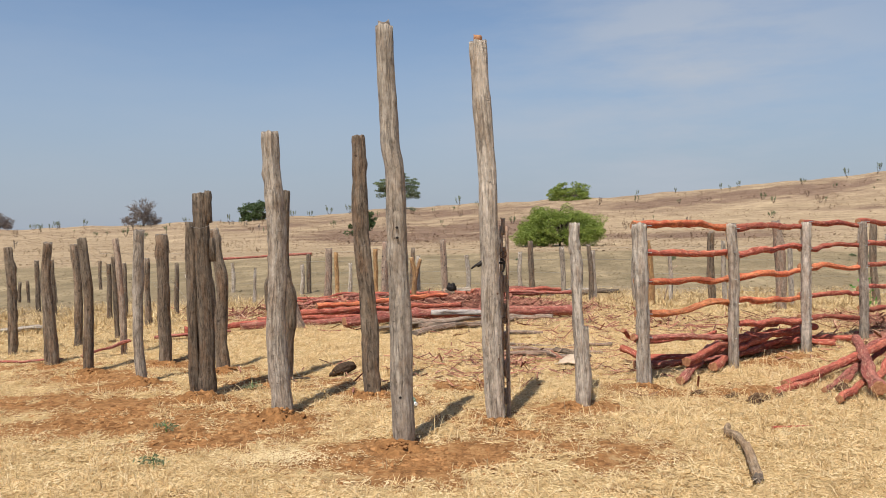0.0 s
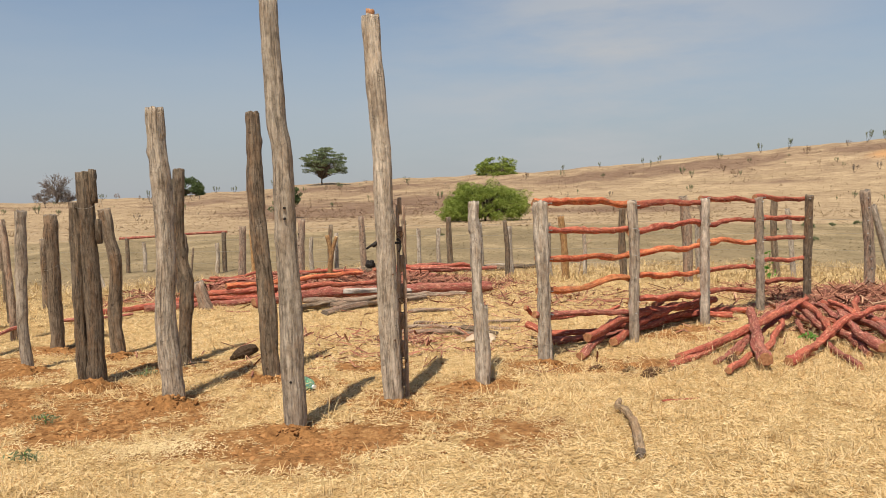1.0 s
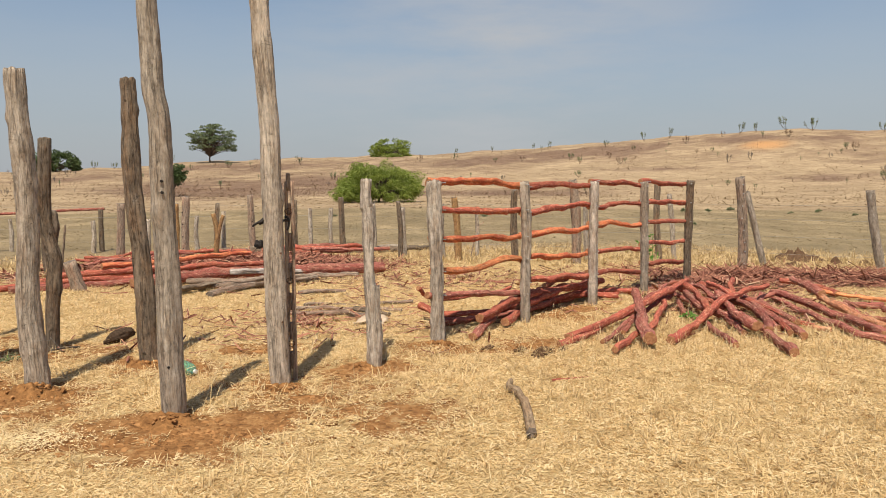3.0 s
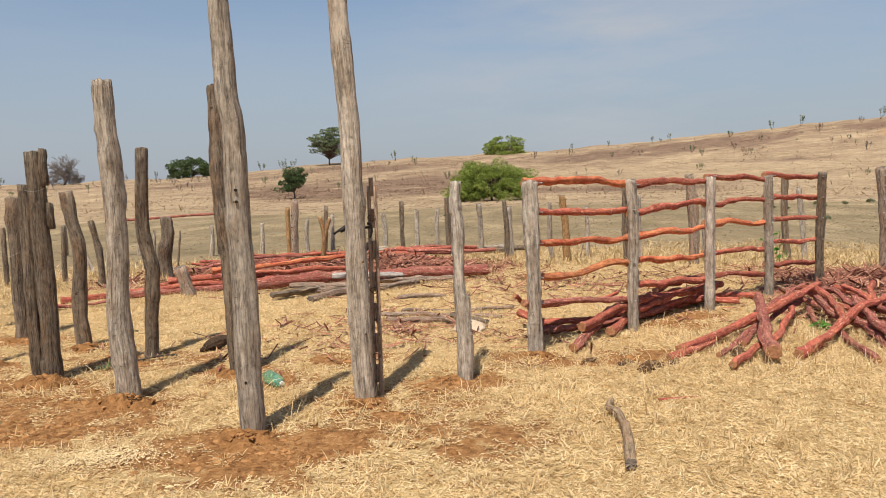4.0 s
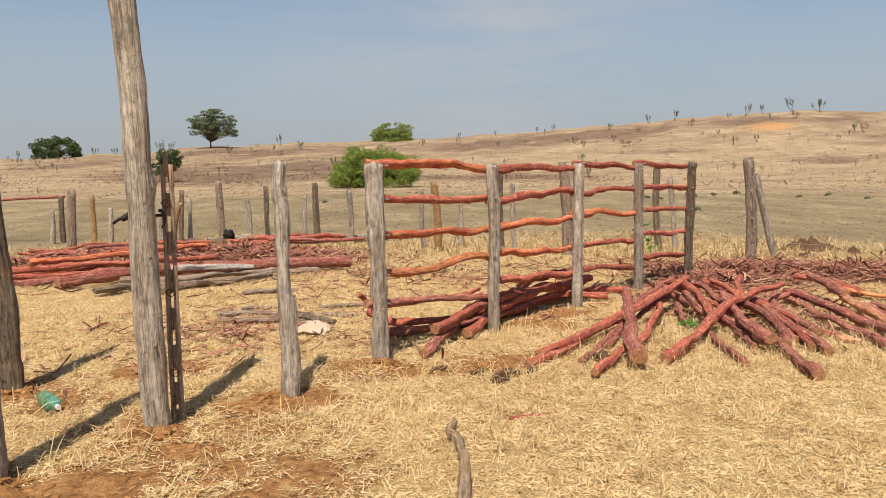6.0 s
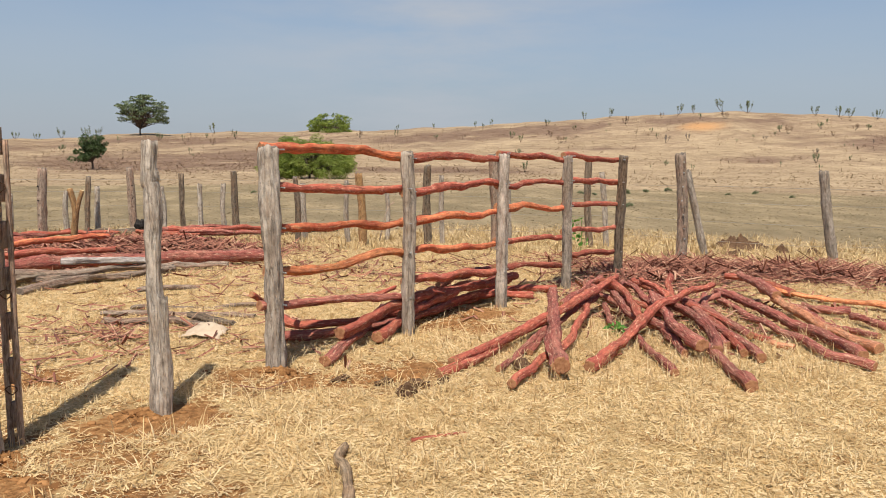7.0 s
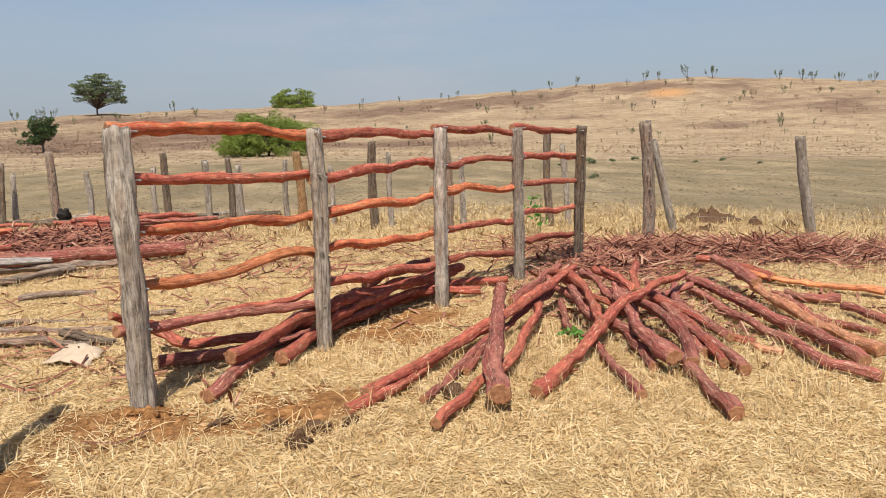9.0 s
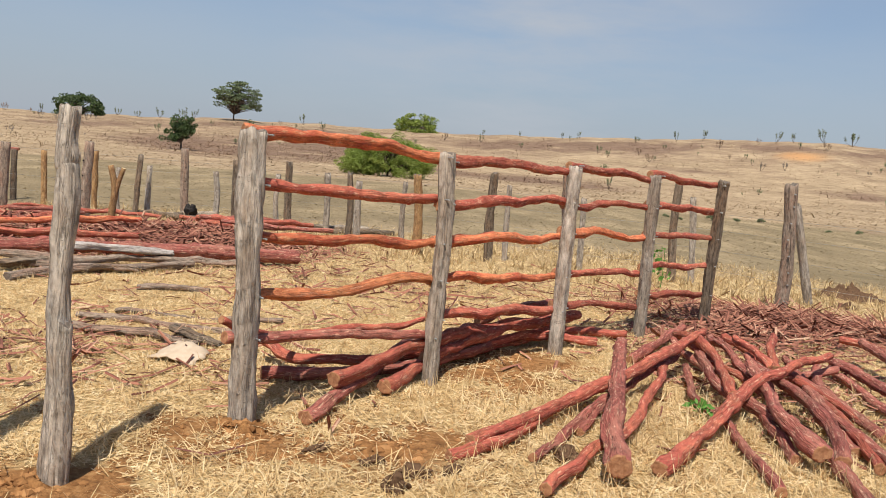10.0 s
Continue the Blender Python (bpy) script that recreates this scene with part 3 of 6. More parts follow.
# ---- posts ----
def post(x, y, tx, ty, top, r0, r1, seed, mat, label, group="bare posts of the unfinished corral", name="wooden_post", bends=(), chip=None, cut=CUT_GREY, **kw):
    """A standing post from its foot to its top; bends are (share of height, dx, dy)."""
    z = floor_at(x, y)
    pts = [(x, y, z - 0.12)]
    for f, dx, dy in [(0.0, 0, 0), *bends, (1.0, 0, 0)]:
        pts.append((x + (tx - x) * f + dx, y + (ty - y) * f + dy, z + (top - z) * f))
    kw = {"seg": 18, "step": 0.06, "rough": 0.14, "flute": 0.16, "ragged": 0.022, "bow": 0.012, "knots": 5, **kw}
    chunks = [tube_data(pts, r0, r1, seed, **kw)]
    if chip:
        for cx, cz, cr, ch in chip:
            lo = z + cz if cz else z - 0.05
            chunks.append(tube_data([(x + cx, y, lo), (x + cx, y - 0.01, (lo + z + ch) / 2), (x + cx - 0.005, y, z + ch)], cr, cr * 0.9, seed + 5, **kw))
    v, f, s, g = joined(chunks)
    o = Vector((x, y, z))
    ob = mesh_object(name, [p - o for p in v], f, [mat, cut], None, "", s, True, g)
    ob.location = o
    return tagged(ob, label, "post", group)


tall_a = post(-0.59, 5.32, -0.665, 5.33, 2.95, 0.08, 0.062, 3, GREY_WOOD, "very tall grey weathered post set in red soil", bends=[(0.25, 0.012, 0), (0.5, 0.02, 0), (0.66, 0.025, 0), (0.74, 0.0, 0)], seg=30, step=0.035, bow=0.006, rough=0.08, flute=0.1, knots=3)
tall_b = post(0.02, 5.985, -0.075, 5.98, 2.97, 0.083, 0.062, 8, GREY_WOOD, "very tall grey weathered gate post with iron latch", bends=[(0.3, 0.0, 0), (0.6, 0.022, 0), (0.85, 0.005, 0)], seg=30, step=0.035, bow=0.006, rough=0.08, flute=0.1, knots=3)
gnarled_post = post(-1.738, 6.11, -1.8, 6.12, 2.35, 0.079, 0.073, 12, GREY_WOOD, "tall gnarled grey post in a heap of red soil", bends=[(0.3, -0.03, 0), (0.5, 0.01, 0), (0.75, 0.01, 0)], seg=26, step=0.04)
post(-1.155, 6.83, -1.22, 6.82, 2.38, 0.08, 0.058, 17, DARK_WOOD, "tall brown-grey post tapering towards its top", bends=[(0.3, 0.01, 0), (0.65, -0.03, 0), (0.85, -0.02, 0)], seg=26, step=0.04)
post(-2.2, 7.53, -2.17, 7.53, 1.94, 0.0644, 0.057, 22, DARK_WOOD, "brown crooked post with a bulging lower half", bends=[(0.2, 0.02, 0), (0.42, 0.05, 0), (0.62, -0.03, 0)])
thick_post = post(-2.66, 6.71, -2.69, 6.71, 1.9, 0.0792, 0.0634, 27, DARK_WOOD, "thick grey-brown split post with a notched top", chip=[(-0.12, 0, 0.055, 1.6), (0.055, 1.6, 0.035, 1.88), (0.085, 1.25, 0.03, 1.45)], bends=[(0.4, 0.01, 0)], seg=24, step=0.045)
post(-3.05, 7.95, -3.13, 7.95, 1.57, 0.0697, 0.0574, 31, DARK_WOOD, "brown leaning post with a slanted top", bends=[(0.3, 0.0, 0), (0.62, 0.06, 0), (0.8, 0.03, 0)])
stout_post = post(-3.95, 8.4, -3.97, 8.4, 1.52, 0.0697, 0.0656, 36, DARK_WOOD, "stout brown post with torn bark", bends=[(0.4, 0.01, 0)])
post(-3.605, 7.24, -3.58, 7.24, 1.58, 0.0541, 0.0476, 41, GREY_WOOD, "slightly bent grey post in red soil", bends=[(0.5, -0.03, 0)])
post(-4.53, 7.8, -4.56, 7.8, 1.5, 0.0574, 0.0492, 46, DARK_WOOD, "brown crooked post leaning at its top", bends=[(0.3, 0.03, 0), (0.65, 0.04, 0)])
stripped_post = post(-4.78, 8.95, -4.85, 8.95, 1.47, 0.0426, 0.0344, 51, PALE_WOOD, "thin reddish post with stripped bark", bends=[(0.5, 0.02, 0)])
post(-5.78, 10.48, -5.8, 10.48, 1.19, 0.0394, 0.0344, 55, DARK_WOOD, "thin dark weathered post")
post(-5.28, 8.31, -5.32, 8.31, 1.45, 0.0574, 0.0476, 59, DARK_WOOD, "dark forked post with a short side branch", chip=[(-0.085, 0, 0.03, 1.15)], bends=[(0.35, -0.02, 0), (0.7, -0.04, 0)])
post(-5.74, 9.5, -5.76, 9.5, 1.4, 0.0525, 0.0476, 64, DARK_WOOD, "dark brown weathered post", bends=[(0.5, 0.02, 0)])
post(-6.27, 8.92, -6.29, 8.92, 1.39, 0.0574, 0.0525, 69, DARK_WOOD, "dark knotty post with a dead branch stub", bends=[(0.5, 0.03, 0)])
post(-6.12, 12, -6.13, 12, 1.1, 0.0533, 0.0476, 74, DARK_WOOD, "dark brown weathered post")
post(-7.5, 13.7, -7.52, 13.7, 0.95, 0.045, 0.04, 79, DARK_WOOD, "short dark weathered post")
post(-6.7, 14.14, -6.68, 14.14, 0.92, 0.046, 0.04, 83, DARK_WOOD, "short dark weathered post")
post(-5.54, 13.2, -5.66, 13.2, 1.05, 0.057, 0.05, 88, DARK_WOOD, "brown curved wooden post", bends=[(0.5, 0.05, 0)])
post(-4.5, 13.4, -4.47, 13.4, 1.07, 0.115, 0.09, 92, DARK_WOOD, "thick dark gnarled stump post", bends=[(0.4, -0.04, 0), (0.75, 0.02, 0)])
post(-3.35, 11.4, -3.45, 11.38, 0.44, 0.1, 0.085, 95, PALE_WOOD, "short pale sawn stump leaning on the log pile", name="wood_stump")
post(-9.4, 14.3, -9.42, 14.3, 1.0, 0.05, 0.045, 97, DARK_WOOD, "short dark weathered post")
post(-10.6, 15.5, -10.6, 15.5, 0.95, 0.05, 0.045, 98, DARK_WOOD, "short dark weathered post")
post(0.7, 6.56, 0.665, 6.72, 1.56, 0.05, 0.042, 101, SILVER_WOOD, "thin silvery knotted post with torn wood", bends=[(0.25, 0.012, 0), (0.45, 0.0, 0), (0.8, 0.004, 0), (0.86, -0.008, 0)], seg=24, step=0.03, rough=0.2, bow=0.006, flute=0.28, knots=10, chip=[(0.042, 0, 0.03, 0.66)])
GB = "posts beside the log pile"
pale_a = post(-3.12, 16.64, -3.06, 16.64, 1.21, 0.082, 0.072, 111, PALE_WOOD, "pale squared post with bolt holes", GB, knots=2)
pale_b = post(-2.03, 18.82, -2.09, 18.82, 1.19, 0.085, 0.075, 117, PALE_WOOD, "pale squared post with bolt holes", GB, knots=2)
post(-4.33, 16.39, -4.28, 16.39, 1.09, 0.08, 0.072, 125, PALE_WOOD, "pale round post beside the red poles", GB)
post(-4.88, 19.2, -4.9, 19.2, 0.91, 0.06, 0.052, 113, YELLOW_WOOD, "yellowish freshly cut post", GB)
post(-3.8, 18.9, -3.8, 18.9, 1.0, 0.06, 0.055, 126, YELLOW_WOOD, "yellowish freshly cut post", GB)
post(-2.79, 18.21, -2.72, 18.2, 1.02, 0.055, 0.048, 119, DARK_WOOD, "thin dark weathered post", GB)
post(-4.56, 13.97, -4.46, 13.98, 0.8, 0.022, 0.018, 121, DARK_WOOD, "thin dark leaning wooden stake", GB)
post(-0.98, 18.36, -1.0, 18.36, 1.08, 0.055, 0.05, 123, DARK_WOOD, "thin brown weathered post", GB)
post(0.12, 17.76, 0.08, 17.76, 1.15, 0.07, 0.06, 127, DARK_WOOD, "brown weathered post with peeling bark", GB)
post(-5.86, 16.0, -5.82, 16.0, 0.66, 0.045, 0.03, 128, SILVER_WOOD, "short split silvery stump", GB, name="wood_stump", ragged=0.12)
post(-7.68, 13.45, -7.67, 13.45, 0.95, 0.05, 0.045, 129, DARK_WOOD, "thin dark weathered post")
for k, (sx, sy, st) in enumerate([(-12.9, 18.0, 0.3), (-12.6, 17.95, 0.34), (-12.3, 17.9, 0.3), (-11.85, 17.95, 0.36)]):
    post(sx, sy, sx + 0.03 * (-1) ** k, sy, st, 0.04, 0.035, 131 + k, DARK_WOOD, "short dark stake standing in the grass of the flat", "short stakes on the flat", name="stake")


def bolt_holes(owner, zs, r, mat=BLACK_IRON, name="bolt_hole", side=0.0, size=0.014):
    """Small round fittings on the face of a post that looks towards the track."""
    for z in zs:
        tube(name, [(side, -r * 0.8, z), (side, -r * 1.02, z)], size, size, 1, [mat, mat], owner, seg=8, step=0.02, rough=0, flute=0)


def wire_loop(owner, z, r, seed):
    """A turn of thin wire round a post."""
    g = random.Random(seed)
    pts = [(math.cos(a) * r * 1.12, math.sin(a) * r * 1.12, z + 0.02 * math.sin(a * 2 + seed) + 0.01 * k) for k, a in enumerate([i * 0.7 for i in range(11)])]
    pts.append((pts[-1][0] + g.uniform(0.05, 0.2), pts[-1][1] - 0.03, z - g.uniform(0.0, 0.12)))
    tube("wire_loop", pts, 0.0014, 0.0014, seed, [WIRE, WIRE], owner, seg=4, step=0.04, rough=0, flute=0)


def forked_post(x, y):
    z = floor_at(x, y)
    v, f, s, g = joined([tube_data([(x, y, z - 0.1), (x + 0.02, y, z + 0.3), (x + 0.05, y, z + 0.6), (x - 0.02, y, z + 0.97)], 0.055, 0.042, 5),
                         tube_data([(x + 0.05, y, z + 0.5), (x + 0.1, y, z + 0.72), (x + 0.17, y, z + 0.94)], 0.042, 0.034, 6)])
    o = Vector((x, y, z))
    ob = mesh_object("forked_post", [p - o for p in v], f, [YELLOW_WOOD, CUT_FRESH], None, "", s, True, g)
    ob.location = o
    return tagged(ob, "forked post with freshly sawn yellow tips", "post", GB)


forked_post(-2.27, 15.5)
wire_loop(thick_post, 1.5, 0.095, 1)
wire_loop(stout_post, 0.85, 0.088, 2)
wire_loop(stripped_post, 0.75, 0.05, 3)
wire_loop(gnarled_post, 0.3, 0.085, 4)
tube("stub", [(-0.095, 0, 2.86), (-0.093, 0, 2.97)], 0.036, 0.03, 71, [CUT_RED, CUT_RED], tall_b, "dark reddish stub at the post top", seg=10, step=0.02, ragged=0.03)
tube("stub", [(-0.075, 0, 2.84), (-0.073, 0, 2.93)], 0.05, 0.042, 72, [CUT_GREY, CUT_GREY], tall_a, "dark rotten core at the post top", seg=12, step=0.02, ragged=0.03)
bolt_holes(tall_a, (0.35, 1.45, 1.52), 0.08, size=0.009)
bolt_holes(tall_b, (0.5, 1.0), 0.084, RUST, "rusty_nail", 0.03, 0.007)
bolt_holes(pale_a, (0.25, 0.5, 0.75, 1.0), 0.076)
bolt_holes(pale_b, (0.3, 0.52, 0.74, 1.0), 0.066)

# ---- the gate latch and slotted batten beside the tall post ----
LZ = 1.27
latch = empty("gate_latch", (0.0, 5.98, LZ), "black iron latch bar driven through the tall post", "latch")
latch.scale = (0.72, 0.72, 0.72)
tube("bolt", [(-0.16, -0.03, -0.015), (0.0, 0.02, 0.0), (0.14, 0.1, 0.0)], 0.012, 0.012, 1, [BLACK_IRON, BLACK_IRON], latch, seg=8, step=0.05)
tube("knob", [(-0.15, -0.03, -0.02), (-0.115, -0.02, 0.0), (-0.085, -0.01, 0.02)], 0.026, 0.03, 2, [BLACK_IRON, BLACK_IRON], latch, seg=10, step=0.02, rough=0.5)
tube("handle", [(-0.21, -0.05, -0.05), (-0.17, -0.04, -0.02), (-0.13, -0.03, 0.0)], 0.01, 0.014, 3, [BLACK_IRON, BLACK_IRON], latch, seg=8, step=0.03)
tube("hook", [(0.1, 0.08, 0.04), (0.13, 0.1, 0.02), (0.135, 0.1, -0.05), (0.115, 0.09, -0.1)], 0.014, 0.01, 4, [BLACK_IRON, BLACK_IRON], latch, seg=8, step=0.03)

batten = empty("slotted_batten", (0.085, 6.17, floor_at(0.085, 6.17)), "upright slotted timber batten with rusty iron loops", "batten")
bm_pts = [(-0.0, 0.0, -0.05), (0.0, 0.0, 0.5), (0.004, 0, 1.0), (0.006, 0, 1.52)]
for dx in (-0.022, 0.024):
    tube("stile", [(px + dx, py, pz) for px, py, pz in bm_pts], 0.016, 0.014, 11 + int(dx * 100), [PALE_WOOD, CUT_GREY], batten, seg=10, step=0.08)
for k in range(7):
    z0 = 0.1 + k * 0.225
    tube("spacer", [(0.001, 0, z0), (0.001, 0, z0 + 0.13)], 0.016, 0.016, 20 + k, [PALE_WOOD, CUT_GREY], batten, seg=8, step=0.03)
for k, z0 in enumerate((0.3, 0.78, 1.3)):
    tube("iron_loop", [(-0.03, -0.02, z0), (0.0, -0.03, z0 + 0.02), (0.03, -0.02, z0), (0.0, -0.02, z0 - 0.03), (-0.03, -0.02, z0)], 0.003, 0.003, 40 + k, [RUST, RUST], batten, seg=6, step=0.02)

# ---- the finished stretch of corral fence ----
fence = empty("corral_fence", (1.3, 7.36, 0.04), "corral fence of grey posts and red debarked rails", "fence")
FEET = [(1.31, 7.365), (2.335, 8.32), (3.385, 9.36), (4.33, 10.17), (5.3, 11.04)]
TOPS = [1.54, 1.525, 1.52, 1.505, 1.51]
RADII = [0.068, 0.053, 0.055, 0.049, 0.051]
FM = [SILVER_WOOD, GREY_WOOD, SILVER_WOOD, GREY_WOOD, DARK_WOOD]
fo = Vector((1.3, 7.36, 0.04))
fence_posts = []
along, away = Vector((0.735, 0.678, 0)), Vector((-0.678, 0.735, 0))
for i, ((px, py), tz, pr) in enumerate(zip(FEET, TOPS, RADII)):
    z = floor_at(px, py)
    lean = [(-0.03, 0.03), (-0.02, 0.02), (0.0, 0.0), (-0.02, 0.0), (0.02, 0.0)][i]
    p = [Vector((px, py, z - 0.12)) - fo, Vector((px, py, z + 0.5)) - fo, Vector((px + lean[0] * 0.6 + (0.02 if i == 1 else 0), py, z + 1.0)) - fo, Vector((px + lean[0], py + lean[1], tz)) - fo]
    pst = tube("post", p, pr * 1.03, pr * 0.95, 200 + i * 7, [FM[i], CUT_GREY], fence, "grey weathered post, sawn square at its top", seg=28, step=0.035, rough=0.12, flute=0.3, ragged=0.03)
    fence_posts.append(pst)
RAIL_Z = [
    ((1.53, 1.5), (1.28, 1.235), (1.01, 0.955), (0.71, 0.72), (0.49, 0.345)),
    ((1.475, 1.49), (1.21, 1.24), (0.965, 0.97), (0.705, 0.66), (0.46, 0.385)),
    ((1.53, 1.455), (1.22, 1.22), (1.0, 0.945), (0.68, 0.615), (0.41, 0.32)),
    ((1.51, 1.47), (1.245, 1.2), (0.97, 0.93), (0.68, 0.65), (0.44, 0.35)),
]
RAIL_M = [[ORANGE_WOOD, RED_WOOD, ORANGE_WOOD, BRIGHT_WOOD, MAROON_WOOD], [RED_WOOD, RED_WOOD, ORANGE_WOOD, ORANGE_WOOD, RED_WOOD],
          [RED_WOOD, RED_WOOD, ORANGE_WOOD, RED_WOOD, RED_WOOD], [RED_WOOD, RED_WOOD, RED_WOOD, RED_WOOD, RED_WOOD]]
rr = random.Random(5)
for bay in range(4):
    a, b2 = Vector((*FEET[bay], 0)), Vector((*FEET[bay + 1], 0))
    for j, (za, zb) in enumerate(RAIL_Z[bay]):
        over_a, over_b = (0.1 if bay == 0 and j == 4 else 0.03), 0.05
        pts = []
        for q in range(6):
            f = -over_a / 1.4 + (1 + (over_a + over_b) / 1.4) * q / 5
            zz = za + (zb - za) * f + (rr.uniform(-0.02, 0.02) if 0 < q < 5 else 0)
            if bay == 0 and j == 3:
                zz -= 0.06 * math.sin(math.pi * min(max(f, 0), 1)) * (1 - f)
            pts.append(a.lerp(b2, f) + away * (0.055 + 0.012 * rr.uniform(-1, 1)) + Vector((0, 0, zz)) - fo)
        r = rr.uniform(0.028, 0.036) * (1.05 if bay == 0 else 1)
        rail = tube("rail", pts, r * 1.08, r * 0.88, 300 + bay * 10 + j, [RAIL_M[bay][j], CUT_RED], fence, "debarked red and orange pole", seg=14, step=0.025, rough=0.3, flute=0.26, bow=0.024, knots=5, ragged=0.03)
        for end, ft, zz in ((0, FEET[bay], za), (1, FEET[bay + 1], zb)):
            c = Vector((*ft, 0)) - away * (RADII[bay + end] * 0.9) + along * (RADII[bay + end] * 0.55 * (1 if end == 0 else -1)) + Vector((0, 0, zz)) - fo
            tube("nail", [c + away * 0.03, c - away * 0.012], 0.004, 0.006, 1, [NAIL, NAIL], fence_posts[bay + end], seg=6, step=0.02, rough=0, flute=0)

# ---- loose logs ----
GF, GU = "red logs heaped before the fence", "red logs lying under the fence rails"


def log(points, r, seed, mat, label, group, lift=0.0, name="log", cut=CUT_RED, taper=0.85, **kw):
    """A pole along plan points (x, y, height of its axis over the ground)."""
    pts = [(x, y, floor_at(x, y) + h + lift) for x, y, h in points]
    if group in (GF, GU):
        r *= 0.79 if group == GF else 0.8
    if group == "old grey timbers on the ground":
        kw = {"flat": 0.6, "flute": 0.45, "rough": 0.32, **kw}
        r *= 0.8
    kw = {"seg": 16, "step": 0.035, "rough": 0.3, "flute": 0.3, "bow": 0.035, "ragged": 0.03, "knots": 5, **kw}
    ob = tube(name, pts, r, r * taper, seed, [mat, cut], origin=(pts[0][0], pts[0][1], floor_at(pts[0][0], pts[0][1])), **kw)
    return tagged(ob, label, "log", group)


LR, LM = "dark red debarked log with a sawn end", "maroon log with flaking bark lying on dry grass"
log([(2.48, 7.12, 0.06), (3.21, 7.88, 0.12), (3.68, 8.24, 0.2), (4.53, 9.27, 0.28)], 0.048, 401, RED_WOOD, "long orange-red pole propped on the heap", GF, bow=0.02)
log([(2.37, 6.99, 0.035), (2.69, 7.23, 0.045), (3.04, 7.75, 0.06), (3.6, 8.3, 0.08)], 0.034, 402, RED_WOOD, LR, GF)
log([(2.77, 7.03, 0.045), (3.1, 7.54, 0.06), (3.38, 7.94, 0.09), (3.71, 8.29, 0.12), (4.2, 8.9, 0.16)], 0.036, 403, MAROON_WOOD, LM, GF)
log([(3.15, 7.48, 0.035), (3.35, 7.84, 0.05), (3.6, 8.21, 0.07)], 0.036, 416, MAROON_WOOD, LM, GF)
log([(3.16, 6.83, 0.11), (3.24, 7.25, 0.16), (3.46, 7.9, 0.2), (3.66, 8.65, 0.22), (3.82, 9.1, 0.2)], 0.064, 404, MAROON_WOOD, "thick maroon log with frayed bark, its sawn end raised", GF, seg=22, step=0.03, taper=0.82)
log([(2.78, 6.65, 0.045), (3.09, 7.08, 0.06), (3.35, 7.36, 0.07), (3.69, 7.98, 0.11), (4.02, 8.62, 0.16)], 0.044, 405, RED_WOOD, LR, GF)
log([(3.4, 6.96, 0.055), (3.79, 7.41, 0.1), (4.18, 7.87, 0.16), (4.38, 8.06, 0.23), (4.71, 8.33, 0.26), (5.33, 8.85, 0.28)], 0.056, 406, RED_WOOD, "crooked dark red log with a kink lying across the heap", GF, seg=20, step=0.03, taper=0.62)
log([(3.97, 6.86, 0.035), (4.01, 7.24, 0.04), (4.06, 7.75, 0.05), (4.08, 8.22, 0.06), (4.28, 8.93, 0.08)], 0.034, 407, MAROON_WOOD, LM, GF)
log([(4.27, 6.45, 0.045), (4.36, 6.9, 0.06), (4.4, 7.4, 0.09), (4.33, 7.93, 0.13), (4.22, 8.3, 0.17), (4.31, 8.81, 0.2)], 0.05, 408, MAROON_WOOD, "long maroon log with flaking bark", GF, seg=20, step=0.03)
log([(4.27, 7.08, 0.12), (4.32, 7.55, 0.16), (4.45, 8.07, 0.2), (4.58, 8.55, 0.22)], 0.054, 409, MAROON_WOOD, LM, GF, seg=20, step=0.03)
log([(4.41, 7.08, 0.08), (4.58, 7.5, 0.14), (4.64, 7.85, 0.18), (4.68, 8.3, 0.2), (4.63, 8.57, 0.22)], 0.052, 410, MAROON_WOOD, "maroon log bent near its end", GF, bow=0.02)
log([(4.66, 7.16, 0.05), (4.75, 7.51, 0.09), (4.88, 8.08, 0.12), (4.89, 8.51, 0.14)], 0.045, 411, RED_WOOD, LR, GF)
log([(5.0, 7.63, 0.045), (5.01, 8.04, 0.1), (4.93, 8.37, 0.14), (4.89, 8.6, 0.16)], 0.042, 412, MAROON_WOOD, LM, GF)
log([(4.66, 7.38, 0.05), (4.72, 7.69, 0.08), (4.77, 7.99, 0.1)], 0.045, 413, MAROON_WOOD, LM, GF)
log([(4.24, 7.21, 0.045), (4.29, 7.51, 0.06), (4.37, 7.9, 0.08)], 0.042, 414, MAROON_WOOD, LM, GF)
log([(4.21, 7.94, 0.2), (4.38, 8.59, 0.22), (4.43, 9.08, 0.24), (4.45, 9.6, 0.16)], 0.042, 415, RED_WOOD, LR, GF)
log([(4.54, 8.37, 0.18), (4.63, 9.0, 0.2), (4.72, 9.58, 0.18)], 0.04, 425, MAROON_WOOD, LM, GF)
log([(4.76, 8.59, 0.2), (4.8, 8.97, 0.22), (4.82, 9.3, 0.24)], 0.04, 427, RED_WOOD, LR, GF)
log([(4.77, 8.52, 0.2), (4.94, 8.94, 0.24), (5.14, 9.37, 0.25)], 0.042, 429, RED_WOOD, LR, GF)
log([(3.94, 9.13, 0.05), (4.41, 9.74, 0.1), (4.74, 10.18, 0.14)], 0.045, 430, MAROON_WOOD, LM, GF)
log([(4.7, 7.02, 0.05), (4.75, 7.38, 0.09), (4.8, 7.89, 0.12), (4.83, 8.22, 0.14)], 0.046, 445, MAROON_WOOD, LM, GF)
log([(5.15, 7.58, 0.04), (5.03, 7.72, 0.07), (4.97, 8.01, 0.12), (4.86, 8.41, 0.16)], 0.036, 446, RED_WOOD, LR, GF)
